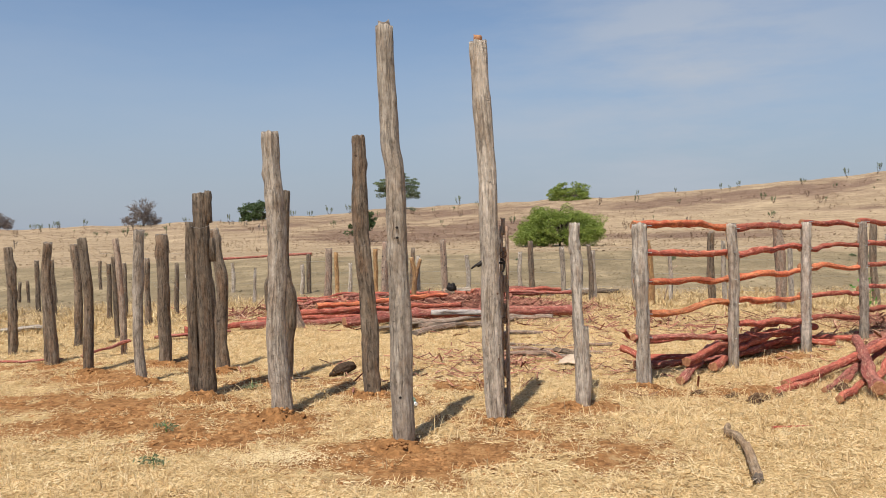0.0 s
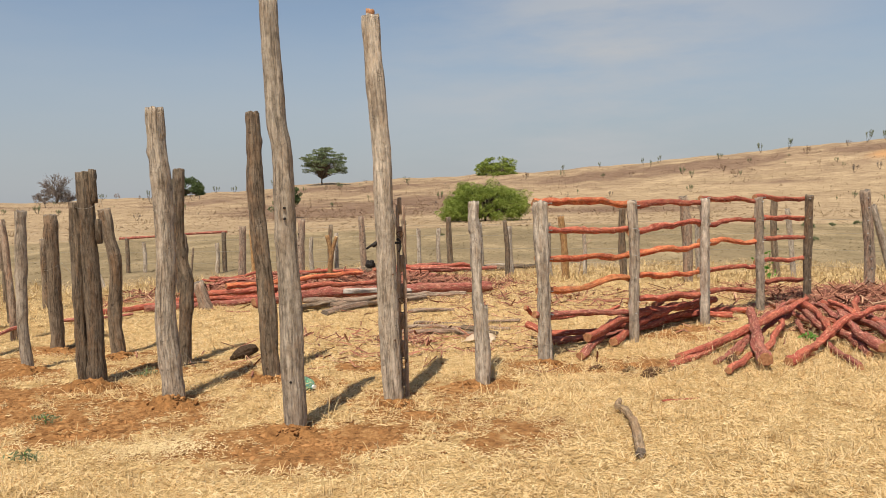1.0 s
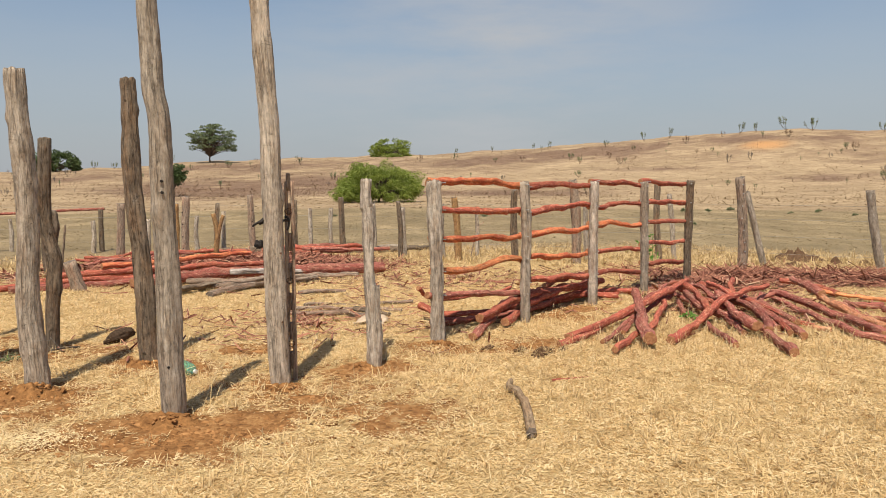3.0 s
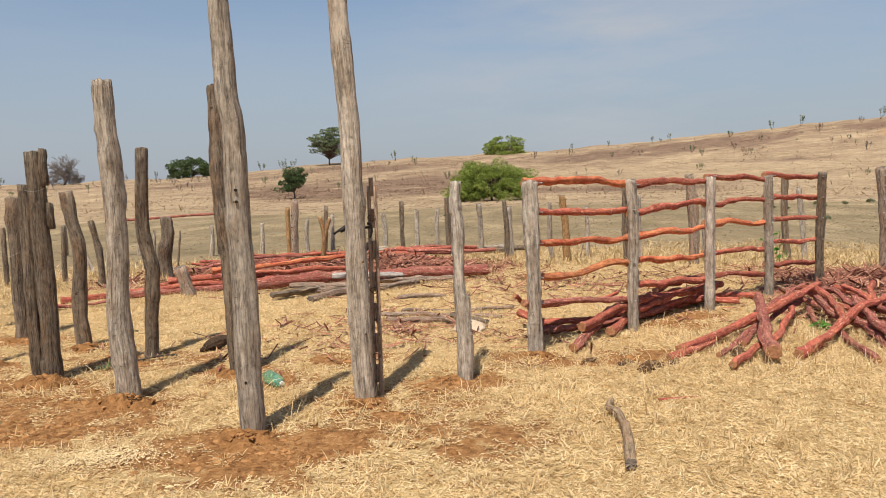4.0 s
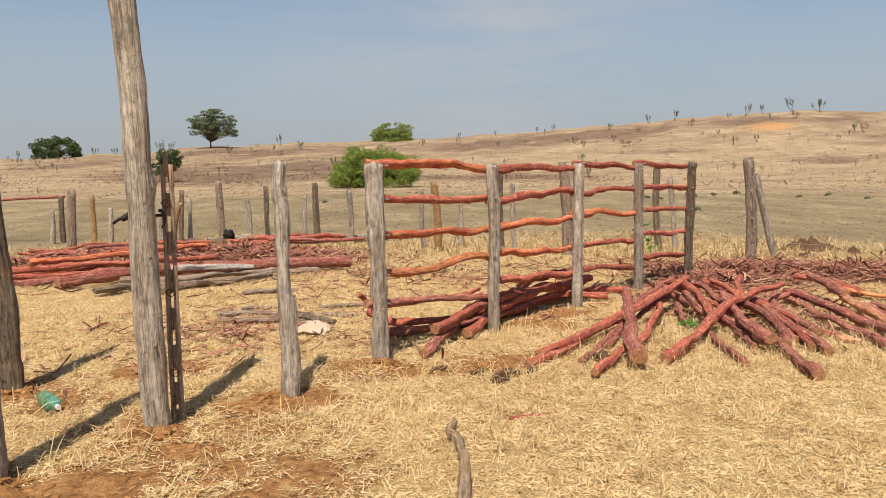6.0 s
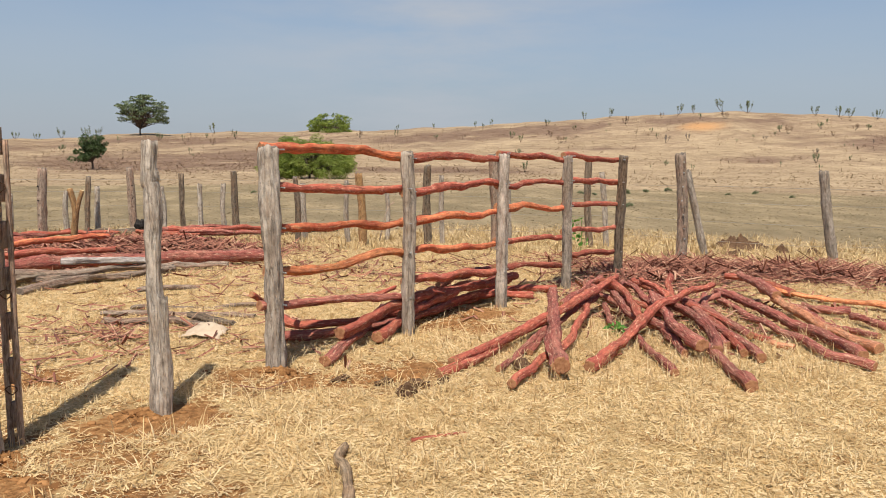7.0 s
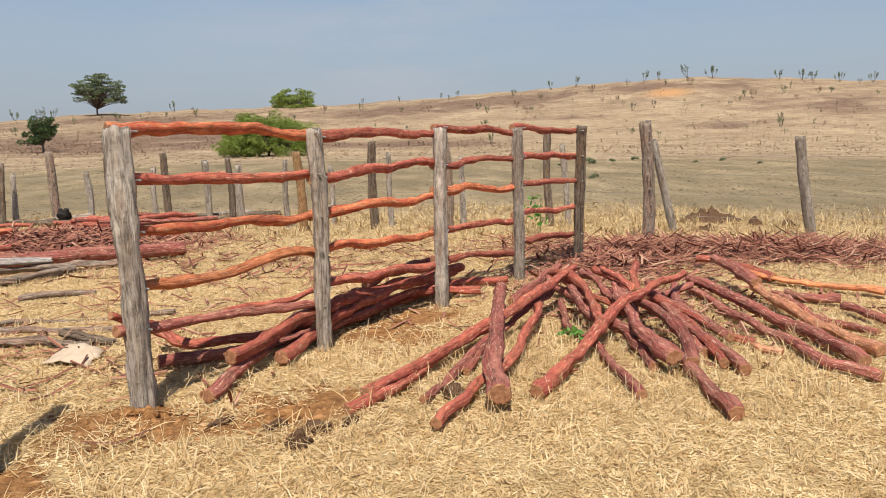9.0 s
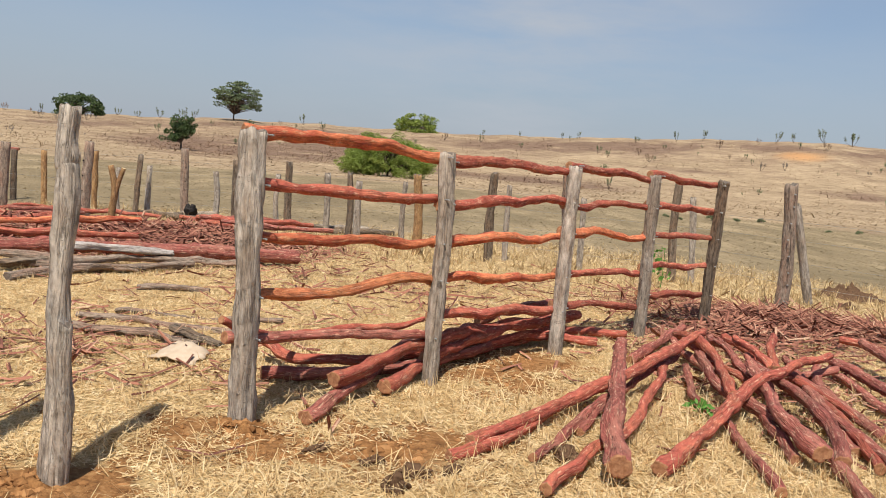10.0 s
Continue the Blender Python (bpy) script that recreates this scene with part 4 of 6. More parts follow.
log([(5.49, 7.0, 0.055), (5.56, 7.68, 0.08), (5.5, 8.1, 0.1), (5.58, 8.7, 0.12), (5.65, 9.3, 0.13)], 0.056, 417, MAROON_WOOD, "long maroon log lying on straw", GF, seg=20)
log([(5.39, 6.74, 0.04), (5.25, 7.05, 0.05), (5.33, 7.56, 0.05), (5.36, 8.06, 0.06), (5.47, 8.64, 0.07), (5.6, 9.25, 0.08)], 0.044, 418, MAROON_WOOD, LM, GF)
log([(5.95, 8.72, 0.16), (6.02, 9.2, 0.19), (6.11, 9.65, 0.2)], 0.062, 419, MAROON_WOOD, "thick maroon log at the back of the heap", GF)
log([(5.79, 7.17, 0.045), (5.77, 7.58, 0.06), (5.81, 8.17, 0.1), (5.94, 8.8, 0.12)], 0.054, 420, HEWN, "log with one side hewn to pale wood", GF)
log([(7.0, 8.51, 0.05), (6.74, 8.88, 0.05), (6.51, 9.21, 0.06), (6.3, 9.6, 0.08)], 0.07, 421, BRIGHT_WOOD, "bright orange hewn plank on the heap", GF, flat=0.45)
log([(6.48, 9.25, 0.08), (6.44, 9.9, 0.1), (6.24, 10.18, 0.12)], 0.045, 422, RED_WOOD, LR, GF)
log([(6.08, 7.54, 0.03), (6.01, 8.0, 0.03), (6.21, 8.9, 0.04)], 0.034, 424, MAROON_WOOD, LM, GF)
log([(6.51, 8.44, 0.05), (6.34, 8.55, 0.06), (6.3, 8.84, 0.06)], 0.045, 426, MAROON_WOOD, LM, GF)
log([(6.9, 7.5, 0.05), (6.39, 7.73, 0.05), (6.3, 7.84, 0.06), (6.34, 8.2, 0.06)], 0.048, 428, MAROON_WOOD, LM, GF)
log([(5.17, 7.31, 0.03), (5.12, 7.39, 0.03), (5.09, 7.5, 0.03)], 0.028, 447, HEWN, "short pale hewn offcut in the straw", GF)

hp = random.Random(5)
for k in range(8):
    x0, y0, ang, ln = hp.uniform(4.3, 5.3), hp.uniform(8.2, 8.9), radians(hp.gauss(72, 30)), hp.uniform(0.6, 1.0)
    h0 = hp.uniform(0.05, 0.12)
    log([(x0 + ln * u * math.cos(ang), y0 + ln * u * math.sin(ang), h0 + 0.08 * u + hp.uniform(-0.02, 0.02)) for u in (0, 0.35, 0.7, 1)], hp.uniform(0.03, 0.042), 800 + k, hp.choice([RED_WOOD, MAROON_WOOD, MAROON_WOOD]), "short knobbly red log in the heap", GF, bow=0.045)

log([(1.66, 7.37, 0.06), (1.85, 7.85, 0.08), (2.06, 8.42, 0.12), (2.32, 9.0, 0.15)], 0.056, 431, MAROON_WOOD, "maroon log with a split frayed end", GU, seg=20, step=0.045, ragged=0.12)
log([(1.22, 8.5, 0.16), (1.4, 8.32, 0.09), (1.62, 8.32, 0.08), (2.24, 8.62, 0.12), (2.8, 9.1, 0.2)], 0.045, 432, RED_WOOD, "crooked dark red log hooked at its end", GU)
log([(1.3, 8.02, 0.05), (1.7, 8.15, 0.06), (2.21, 8.45, 0.08), (2.8, 9.0, 0.1)], 0.05, 433, MAROON_WOOD, LM, GU)
log([(1.75, 7.7, 0.17), (2.06, 8.1, 0.2), (2.6, 8.8, 0.24), (3.1, 9.45, 0.2)], 0.06, 434, RED_WOOD, "thick log with a hollow pale end", GU, seg=20, step=0.045, ragged=0.08)
log([(2.06, 7.9, 0.07), (2.3, 8.45, 0.1), (2.7, 9.2, 0.14)], 0.05, 435, RED_WOOD, "red log with a rounded end", GU)
log([(2.3, 8.4, 0.14), (2.98, 9.25, 0.2), (3.75, 10.1, 0.18)], 0.058, 436, RED_WOOD, LM, GU)
log([(2.44, 8.8, 0.08), (3.2, 9.5, 0.1), (3.78, 9.62, 0.07)], 0.052, 437, RED_WOOD, LR, GU)
log([(2.3, 8.75, 0.05), (3.0, 9.4, 0.06), (3.7, 10.3, 0.08)], 0.06, 438, RED_WOOD, LM, GU)
log([(2.7, 9.0, 0.3), (3.1, 9.5, 0.3), (3.5, 10.1, 0.26)], 0.045, 439, MAROON_WOOD, LM, GU)
log([(3.3, 9.9, 0.06), (3.7, 9.95, 0.06), (4.15, 10.0, 0.05)], 0.045, 440, RED_WOOD, LR, GU)
log([(1.15, 7.55, 0.47), (1.35, 8.0, 0.3), (1.7, 8.6, 0.2), (2.3, 9.0, 0.26)], 0.03, 441, RED_WOOD, "thin red pole leaning behind the fence", GU)

# ---- the pile of long red poles in the middle of the corral ----
GP = "long red poles piled in the corral"
PL = "long dark red pole in a loose pile"
log([(-2.6, 11.3, 0.1), (-1.8, 12.0, 0.12), (-1.0, 12.35, 0.12), (-0.1, 12.55, 0.12), (0.92, 12.85, 0.1)], 0.075, 451, MAROON_WOOD, "thick dark red log at the front of the pile", GP, taper=1.1, bow=0.015)
log([(-4.2, 11.9, 0.08), (-3.2, 12.5, 0.1), (-2.2, 13.4, 0.12)], 0.045, 456, RED_WOOD, PL, GP)
log([(-4.9, 10.8, 0.06), (-3.7, 11.6, 0.08), (-2.4, 12.4, 0.1)], 0.045, 452, RED_WOOD, PL, GP)
log([(-4.2, 11.2, 0.05), (-3.0, 11.8, 0.06), (-1.8, 12.2, 0.07)], 0.05, 453, MAROON_WOOD, PL, GP)
log([(-3.9, 12.0, 0.15), (-2.5, 12.5, 0.18), (-1.0, 12.9, 0.2)], 0.045, 454, RED_WOOD, PL, GP)
log([(-3.3, 12.2, 0.25), (-2.2, 13.3, 0.3), (-1.4, 14.2, 0.3)], 0.04, 455, ORANGE_WOOD, "bright orange pole on top of the pile", GP)
pr2 = random.Random(11)
for k in range(20):
    x0, y0 = pr2.uniform(-5.0, -3.0), pr2.uniform(14.0, 16.8)
    ang, ln, hh = radians(pr2.gauss(8, 26)), pr2.uniform(0.7, 1.9), pr2.uniform(0.05, 0.2)
    log([(x0 + ln * u * math.cos(ang), y0 + ln * u * math.sin(ang), hh + pr2.uniform(-0.05, 0.05)) for u in (0, 0.35, 0.7, 1)], pr2.uniform(0.024, 0.042), 700 + k, pr2.choice([RED_WOOD, MAROON_WOOD, MAROON_WOOD, RED_WOOD]), PL, GP, seg=10, step=0.1, bow=0.04)
for k in range(12):
    x0, y0 = pr2.uniform(-1.7, 0.0), pr2.uniform(15.0, 16.8)
    ang, ln, hh = radians(pr2.uniform(-25, 30)), pr2.uniform(0.8, 1.7), pr2.uniform(0.08, 0.28)
    log([(x0 + ln * u * math.cos(ang), y0 + ln * u * math.sin(ang), hh) for u in (0, 0.5, 1)], pr2.uniform(0.03, 0.045), 740 + k, pr2.choice([RED_WOOD, MAROON_WOOD, MAROON_WOOD]), "short red log thrown on the bark heap", GP, seg=10, step=0.1)
GG = "old grey timbers on the ground"
GL = "old grey weathered timber lying on dry grass"
log([(-1.95, 10.7, 0.06), (-1.55, 11.15, 0.08), (-1.3, 11.5, 0.07)], 0.07, 511, DARK_WOOD, "dark rotten timber on dry grass", GG, cut=CUT_GREY)
log([(-1.89, 11.46, 0.09), (-1.07, 11.45, 0.1), (-0.71, 11.8, 0.1), (-0.12, 11.96, 0.08)], 0.085, 512, PALE_WOOD, GL, GG, cut=CUT_GREY, bow=0.015)
log([(-1.4, 10.55, 0.04), (-1.0, 11.1, 0.06), (-0.6, 11.48, 0.06), (-0.1, 11.9, 0.06)], 0.085, 513, PALE_WOOD, GL, GG, cut=CUT_GREY, bow=0.015)
log([(-1.75, 11.2, 0.05), (-1.1, 11.3, 0.06), (-0.5, 11.35, 0.05)], 0.07, 514, PALE_WOOD, GL, GG, cut=CUT_GREY)
log([(-1.34, 11.76, 0.19), (-0.82, 11.78, 0.2), (-0.33, 11.96, 0.17)], 0.08, 515, BLEACHED, "bleached white timber on the pile", GG, cut=CUT_GREY, flat=0.6, bow=0.01)
log([(-0.45, 12.02, 0.06), (0.05, 12.1, 0.07), (0.52, 12.14, 0.05)], 0.07, 516, PALE_WOOD, GL, GG, cut=CUT_GREY)
log([(-0.25, 10.54, 0.015), (0.05, 10.62, 0.025), (0.36, 10.72, 0.015)], 0.05, 521, PALE_WOOD, "grey bark strip sunk in dry grass", GG, cut=CUT_GREY)
log([(-0.3, 9.36, 0.03), (0.3, 9.3, 0.03), (1.05, 9.12, 0.03)], 0.05, 517, PALE_WOOD, "thin grey stick on straw", GG, cut=CUT_GREY)
log([(-0.2, 9.0, 0.025), (0.4, 8.9, 0.03), (0.75, 8.75, 0.04)], 0.05, 518, PALE_WOOD, "thin grey stick on straw", GG, cut=CUT_GREY)
log([(0.5, 8.95, 0.05), (0.7, 8.85, 0.06), (0.9, 8.75, 0.05)], 0.05, 519, DARK_WOOD, "dark broken branch stub", GG, cut=CUT_GREY)
log([(-0.1, 9.6, 0.02), (0.5, 9.55, 0.025), (1.2, 9.6, 0.02)], 0.04, 520, PALE_WOOD, "thin grey stick on straw", GG, cut=CUT_GREY)
for k in range(9):
    x0, y0 = -3.1 + k * 0.5, 18.2 + 0.4 * math.sin(k * 2.1)
    log([(x0, y0, 0.06), (x0 + 0.6, y0 + 0.1, 0.08), (x0 + 1.2, y0 + 0.35 * math.sin(k), 0.1)], 0.055, 530 + k, GREY_WOOD if k % 2 else DARK_WOOD, "old grey log by the wire fence", "old grey logs by the wire fence", cut=CUT_GREY, seg=10, step=0.12)
log([(-8.1, 11.1, 0.07), (-7.8, 11.2, 0.08), (-7.45, 11.35, 0.07)], 0.075, 541, GREY_WOOD, "short grey log lying on dry grass", GG, cut=CUT_GREY)
log([(-5.1, 8.55, 0.03), (-4.9, 8.75, 0.1), (-4.7, 8.95, 0.18)], 0.04, 542, MAROON_WOOD, "short maroon pole leaning on a post", GG)
log([(-6.3, 8.35, 0.03), (-5.8, 8.4, 0.03), (-5.3, 8.5, 0.03)], 0.03, 543, MAROON_WOOD, "thin red stick on the ground", GG)
log([(-5.0, 10.1, 0.04), (-4.5, 10.3, 0.04), (-4.1, 10.6, 0.04)], 0.04, 544, MAROON_WOOD, "thin red stick on the ground", GG)

log([(2.78, 16.0, 0.0), (2.86, 16.0, 0.35), (2.95, 16.0, 0.62), (3.06, 16.0, 0.72)], 0.012, 552, PALE_WOOD, "thin bent stick standing by the wire fence", "", name="stick", seg=8, step=0.05)
post(-7.1, 15.9, -7.35, 15.9, 0.6, 0.04, 0.036, 553, SILVER_WOOD, "short bleached leaning stake", GB)

# red rail fixed between two posts behind the pile
frame_gate = empty("rail_frame", (-5.95, 20.2, floor_at(-5.95, 20.2)), "simple frame of two posts and a red-brown rail", "fence")
tube("post", [(0.0, 0, -0.1), (0.0, 0, 0.5), (0.01, 0, 1.04)], 0.065, 0.06, 601, [DARK_WOOD, CUT_GREY], frame_gate, seg=12)
tube("post", [(-2.7, 0.2, -0.1), (-2.7, 0.2, 0.5), (-2.7, 0.2, 0.95)], 0.055, 0.05, 602, [DARK_WOOD, CUT_GREY], frame_gate, seg=12)
tube("rail", [(0.1, 0.0, 1.06), (-0.8, 0.05, 1.03), (-1.7, 0.1, 0.98), (-2.9, 0.2, 0.93)], 0.034, 0.03, 603, [MAROON_WOOD, CUT_RED], frame_gate, "red-brown pole", seg=12)

# ---- wire fence round the pasture ----
wire_fence = empty("wire_fence", (-7.0, 19.5, 0), "wire fence on uneven grey posts", "fence")
WO = Vector((-7.0, 19.5, 0))
LINE = [(-6.0, 19.7, -5.97, 0.57, 0.055), (-4.62, 19.4, -4.58, 0.62, 0.055), (-3.3, 18.76, -3.3, 0.72, 0.05), (-2.67, 18.55, -2.65, 0.81, 0.055), (-1.5, 19.08, -1.53, 0.79, 0.062), (-0.65, 18.47, -0.66, 0.87, 0.052),
        (-0.14, 18.2, -0.16, 0.89, 0.05), (0.83, 17.8, 0.79, 1.0, 0.058), (1.33, 16.0, 1.3, 1.1, 0.052), (1.46, 16.75, 1.43, 0.95, 0.058), (2.23, 16.0, 2.21, 1.03, 0.046),
        (2.44, 15.3, 2.37, 1.19, 0.068), (2.98, 16.4, 2.96, 0.93, 0.043), (3.56, 15.1, 3.53, 1.33, 0.07), (3.87, 15.5, 3.84, 1.14, 0.044), (4.51, 14.15, 4.43, 1.52, 0.087),
        (5.01, 15.2, 4.97, 1.06, 0.048), (6.32, 14.7, 6.25, 1.46, 0.062), (6.73, 14.95, 6.59, 1.23, 0.053), (6.86, 12.45, 6.78, 1.56, 0.078), (7.7, 13.25, 7.31, 1.31, 0.057), (9.21, 12.24, 8.92, 1.33, 0.07),
        (-8.2, 20.4, -8.2, 0.6, 0.05), (-10.5, 21.0, -10.5, 0.6, 0.05), (-13.0, 21.8, -13.0, 0.65, 0.05), (11.6, 12.6, 11.55, 1.25, 0.06), (14.0, 13.0, 14.0, 1.2, 0.06)]
WM = [GREY_WOOD, SILVER_WOOD, SILVER_WOOD, SILVER_WOOD, SILVER_WOOD, SILVER_WOOD, SILVER_WOOD, GREY_WOOD, DARK_WOOD, SILVER_WOOD, GREY_WOOD, YELLOW_WOOD, SILVER_WOOD, DARK_WOOD, SILVER_WOOD, PALE_WOOD, SILVER_WOOD, DARK_WOOD, SILVER_WOOD, PALE_WOOD, SILVER_WOOD, GREY_WOOD, GREY_WOOD, DARK_WOOD, DARK_WOOD, GREY_WOOD, GREY_WOOD]
for k, (px, py, tx, tz, pr) in enumerate(LINE):
    z = floor_at(px, py)
    mid = Vector((px + (tx - px) * 0.5 + 0.035 * math.sin(k * 1.7 + 1), py, z + (tz - z) * 0.5))
    tube("post", [Vector((px, py, z - 0.1)) - WO, mid - WO, Vector((tx, py, tz)) - WO], pr * 1.05, pr * 0.9, 620 + k, [WM[k], CUT_GREY], wire_fence, seg=14, step=0.07, rough=0.18, flute=0.18, ragged=0.04)
for z in (0.15, 0.35, 0.5, 0.7, 0.9, 1.1, 1.3, 1.45):
    c = Vector((6.86 - 0.06 * z, 12.45 - 0.075, floor_at(6.86, 12.45) + z)) - WO
    tube("staple", [c + Vector((0.02 * math.sin(z * 40), 0, 0)), c + Vector((0.02 * math.sin(z * 40), -0.02, 0))], 0.01, 0.01, 1, [NAIL, NAIL], wire_fence, seg=6, step=0.02, rough=0, flute=0)
RUN = [(-13.0, 21.8), (-8.2, 20.4), (-4.62, 19.4), (-1.5, 19.1), (0.83, 17.85), (2.98, 16.45), (5.01, 15.25), (6.73, 15.0), (7.6, 13.3), (9.15, 12.28), (11.6, 12.65), (14.0, 13.05)]
for hw in (0.25, 0.55, 0.85, 1.1):
    pts = [Vector((x, y, floor_at(x, y) + hw)) - WO for x, y in RUN]
    tube("wire", pts, 0.0022, 0.0022, int(hw * 10), [WIRE, WIRE], wire_fence, seg=4, step=0.4, rough=0, flute=0)

# ---- bark strips: heaps of loose slivers ----
def slivers(name, place, count, reach_x, reach_y, peak, turn, length, width, seed, mat, label, spread=0.9):
    """A low heap of curved bark strips round a place."""
    g = np.random.default_rng(seed)
    u, v = g.normal(0, 0.5, count), g.normal(0, 0.5, count)
    ca, sa = math.cos(turn), math.sin(turn)
    x = place[0] + u * reach_x * ca - v * reach_y * sa
    y = place[1] + u * reach_x * sa + v * reach_y * ca
    z = height(x, y) + peak * np.exp(-(u ** 2 + v ** 2) * 2.2) * g.uniform(0.1, 1, count) + 0.015
    ang, tilt = turn + g.normal(0, spread, count), g.normal(0, 0.16, count)
    ln, wd = length * g.uniform(0.4, 1.3, count), width * g.uniform(0.5, 1.4, count)
    d = np.stack([np.cos(ang) * np.cos(tilt), np.sin(ang) * np.cos(tilt), np.sin(tilt)], 1)
    sd = np.stack([-np.sin(ang), np.cos(ang), g.normal(0, 0.5, count)], 1)
    sd /= np.linalg.norm(sd, axis=1)[:, None]
    up = np.cross(d, sd)
    c = np.stack([x, y, z], 1)
    bend = g.normal(0, 0.12, count)[:, None] * ln[:, None]
    parts = []
    for s0, s1 in ((-0.5, 0.0), (0.0, 0.5)):
        p0 = c + d * (ln * s0)[:, None] + up * bend * (4 * s0 * s0)
        p1 = c + d * (ln * s1)[:, None] + up * bend * (4 * s1 * s1)
        w0, w1 = sd * (wd * 0.5)[:, None], sd * (wd * 0.5)[:, None]
        ridge = up * (wd * 0.35)[:, None]
        parts += [np.stack([p0 - w0, p1 - w1, p1 + ridge, p0 + ridge], 1), np.stack([p0 + ridge, p1 + ridge, p1 + w1, p0 + w0], 1)]
    q = np.stack(parts, 1).reshape(-1, 3)
    lo = height(q[:, 0], q[:, 1]) + 0.004
    q[:, 2] = np.maximum(q[:, 2], lo)
    ob = quads(name, q.reshape(-1, 4, 3), [mat])
    return tagged(ob, label, "bark strips", kind="stuff")


slivers("bark_heap", (-1.0, 14.4), 5200, 1.9, 1.7, 0.24, 0.1, 0.36, 0.024, 1, CHIPS, "heap of stripped red bark on dry grass")
slivers("sawdust", (-1.32, 4.9), 1900, 0.36, 0.2, 0.003, 0.2, 0.011, 0.006, 8, SAWDUST, "pale sawdust spilled on the straw", 2)
slivers("bark_heap", (-3.2, 14.4), 1200, 2.4, 2.2, 0.16, 0.2, 0.5, 0.03, 2, CHIPS, "scattered red bark under the pole pile")
slivers("bark_heap", (7.5, 11.2), 3600, 2.8, 1.0, 0.11, -0.35, 0.5, 0.015, 3, CHIPS, "long low heap of stripped red bark strips")
slivers("bark_heap", (5.5, 10.6), 750, 1.4, 0.9, 0.08, 0.5, 0.35, 0.02, 4, CHIPS, "heap of red bark at the end of the fence")
slivers("bark_litter", (5.2, 8.8), 420, 1.6, 1.2, 0.03, 0.3, 0.22, 0.02, 5, CHIPS, "red bark litter under the log heap", 2)
slivers("bark_litter", (1.9, 11.6), 350, 2.2, 2.2, 0.02, 0.3, 0.3, 0.02, 6, CHIPS, "red bark litter on dry grass", 2)
slivers("bark_litter", (0.0, 8.6), 300, 1.8, 1.4, 0.02, 0.3, 0.3, 0.016, 7, CHIPS, "thin red-brown twigs on straw", 2)

# ---- soil heaps at the feet of posts ----
def mound(x, y, rx, ry, h, seed, mat=SOIL, name="soil_mound", label="small heap of loose red soil round a post foot", category="soil", group="soil heaps at post feet"):
    vs, fs = [], []
    nr, ns = 14, 40
    z0 = floor_at(x, y)
    off = Vector((seed * 3.7, seed * 1.3, 0))
    vs.append(Vector((0, 0, h * (1 + 0.3 * noise.noise(off)))))
    for i in range(1, nr + 1):
        f = i / nr
        for k in range(ns):
            a = 2 * math.pi * k / ns
            e = 1 + 0.6 * noise.noise(off + Vector((math.cos(a) * 1.3, math.sin(a) * 1.3, 3)))
            px, py = rx * f * e * math.cos(a), ry * f * e * math.sin(a)
            hz = h * (1 - f * f) ** 1.6 * (1 + 0.9 * noise.noise(off + Vector((px * 11, py * 11, 0)))) + min(0.05, h * 0.55) * noise.noise(off + Vector((px * 24, py * 24, 5)))
            vs.append(Vector((px, py, floor_at(x + px, y + py) - z0 + hz - 0.04 * f * f)))
    fs += [(0, 1 + k, 1 + (k + 1) % ns) for k in range(ns)]
    for i in range(nr - 1):
        for k in range(ns):
            a, c = 1 + i * ns, 1 + (i + 1) * ns
            fs.append((a + k, c + k, c + (k + 1) % ns, a + (k + 1) % ns))
    ob = mesh_object(name, vs, fs, [mat])
    ob.location = (x, y, z0)
    return tagged(ob, label, category, group)


HEAPS = []
for k, (mx, my, rx, ry, mh) in enumerate([(-0.6, 5.25, 0.34, 0.24, 0.07), (-1.74, 6.03, 0.36, 0.26, 0.1), (-2.66, 6.6, 0.42, 0.28, 0.1), (-1.15, 6.8, 0.32, 0.26, 0.06), (0.03, 5.95, 0.32, 0.22, 0.06),
                                          (-3.58, 7.2, 0.34, 0.24, 0.07), (-4.5, 7.75, 0.34, 0.24, 0.06), (-3.02, 7.9, 0.3, 0.2, 0.06), (0.62, 6.52, 0.15, 0.12, 0.04), (1.33, 7.3, 0.22, 0.16, 0.05), (-3.9, 8.33, 0.3, 0.2, 0.05), (2.05, 7.12, 0.3, 0.18, 0.03)]):
    mound(mx, my, rx * 0.85, ry * 0.85, mh * 0.75, k + 1)
    HEAPS.append((mx, my, rx * 0.75, ry * 0.75, mh * 0.75))
GC = "dark clods near the wire fence"
for k, (mx, my, rx, ry, mh) in enumerate([(9.1, 14.7, 0.62, 0.42, 0.17), (9.5, 14.0, 0.2, 0.16, 0.12), (9.8, 13.6, 0.24, 0.16, 0.1), (8.3, 13.4, 0.25, 0.15, 0.07)]):
    mound(mx, my, rx, ry, mh, 40 + k, CLOD, "earth_clod", "dark brown clod of earth on dry grass", "clod", GC)
GW = "dark broken wood pieces by the fence"
log([(2.05, 5.95, 0.012), (2.2, 6.02, 0.014), (2.4, 6.06, 0.012)], 0.012, 575, RED_WOOD, "thin sliver of red wood on straw", GW)
cg = random.Random(9)
ball = bmesh.new()
bmesh.ops.create_icosphere(ball, subdivisions=1, radius=1)
ball_v, ball_f = [v.co.copy() for v in ball.verts], [tuple(v.index for v in f.verts) for f in ball.faces]
ball.free()
cv, cf = [], []
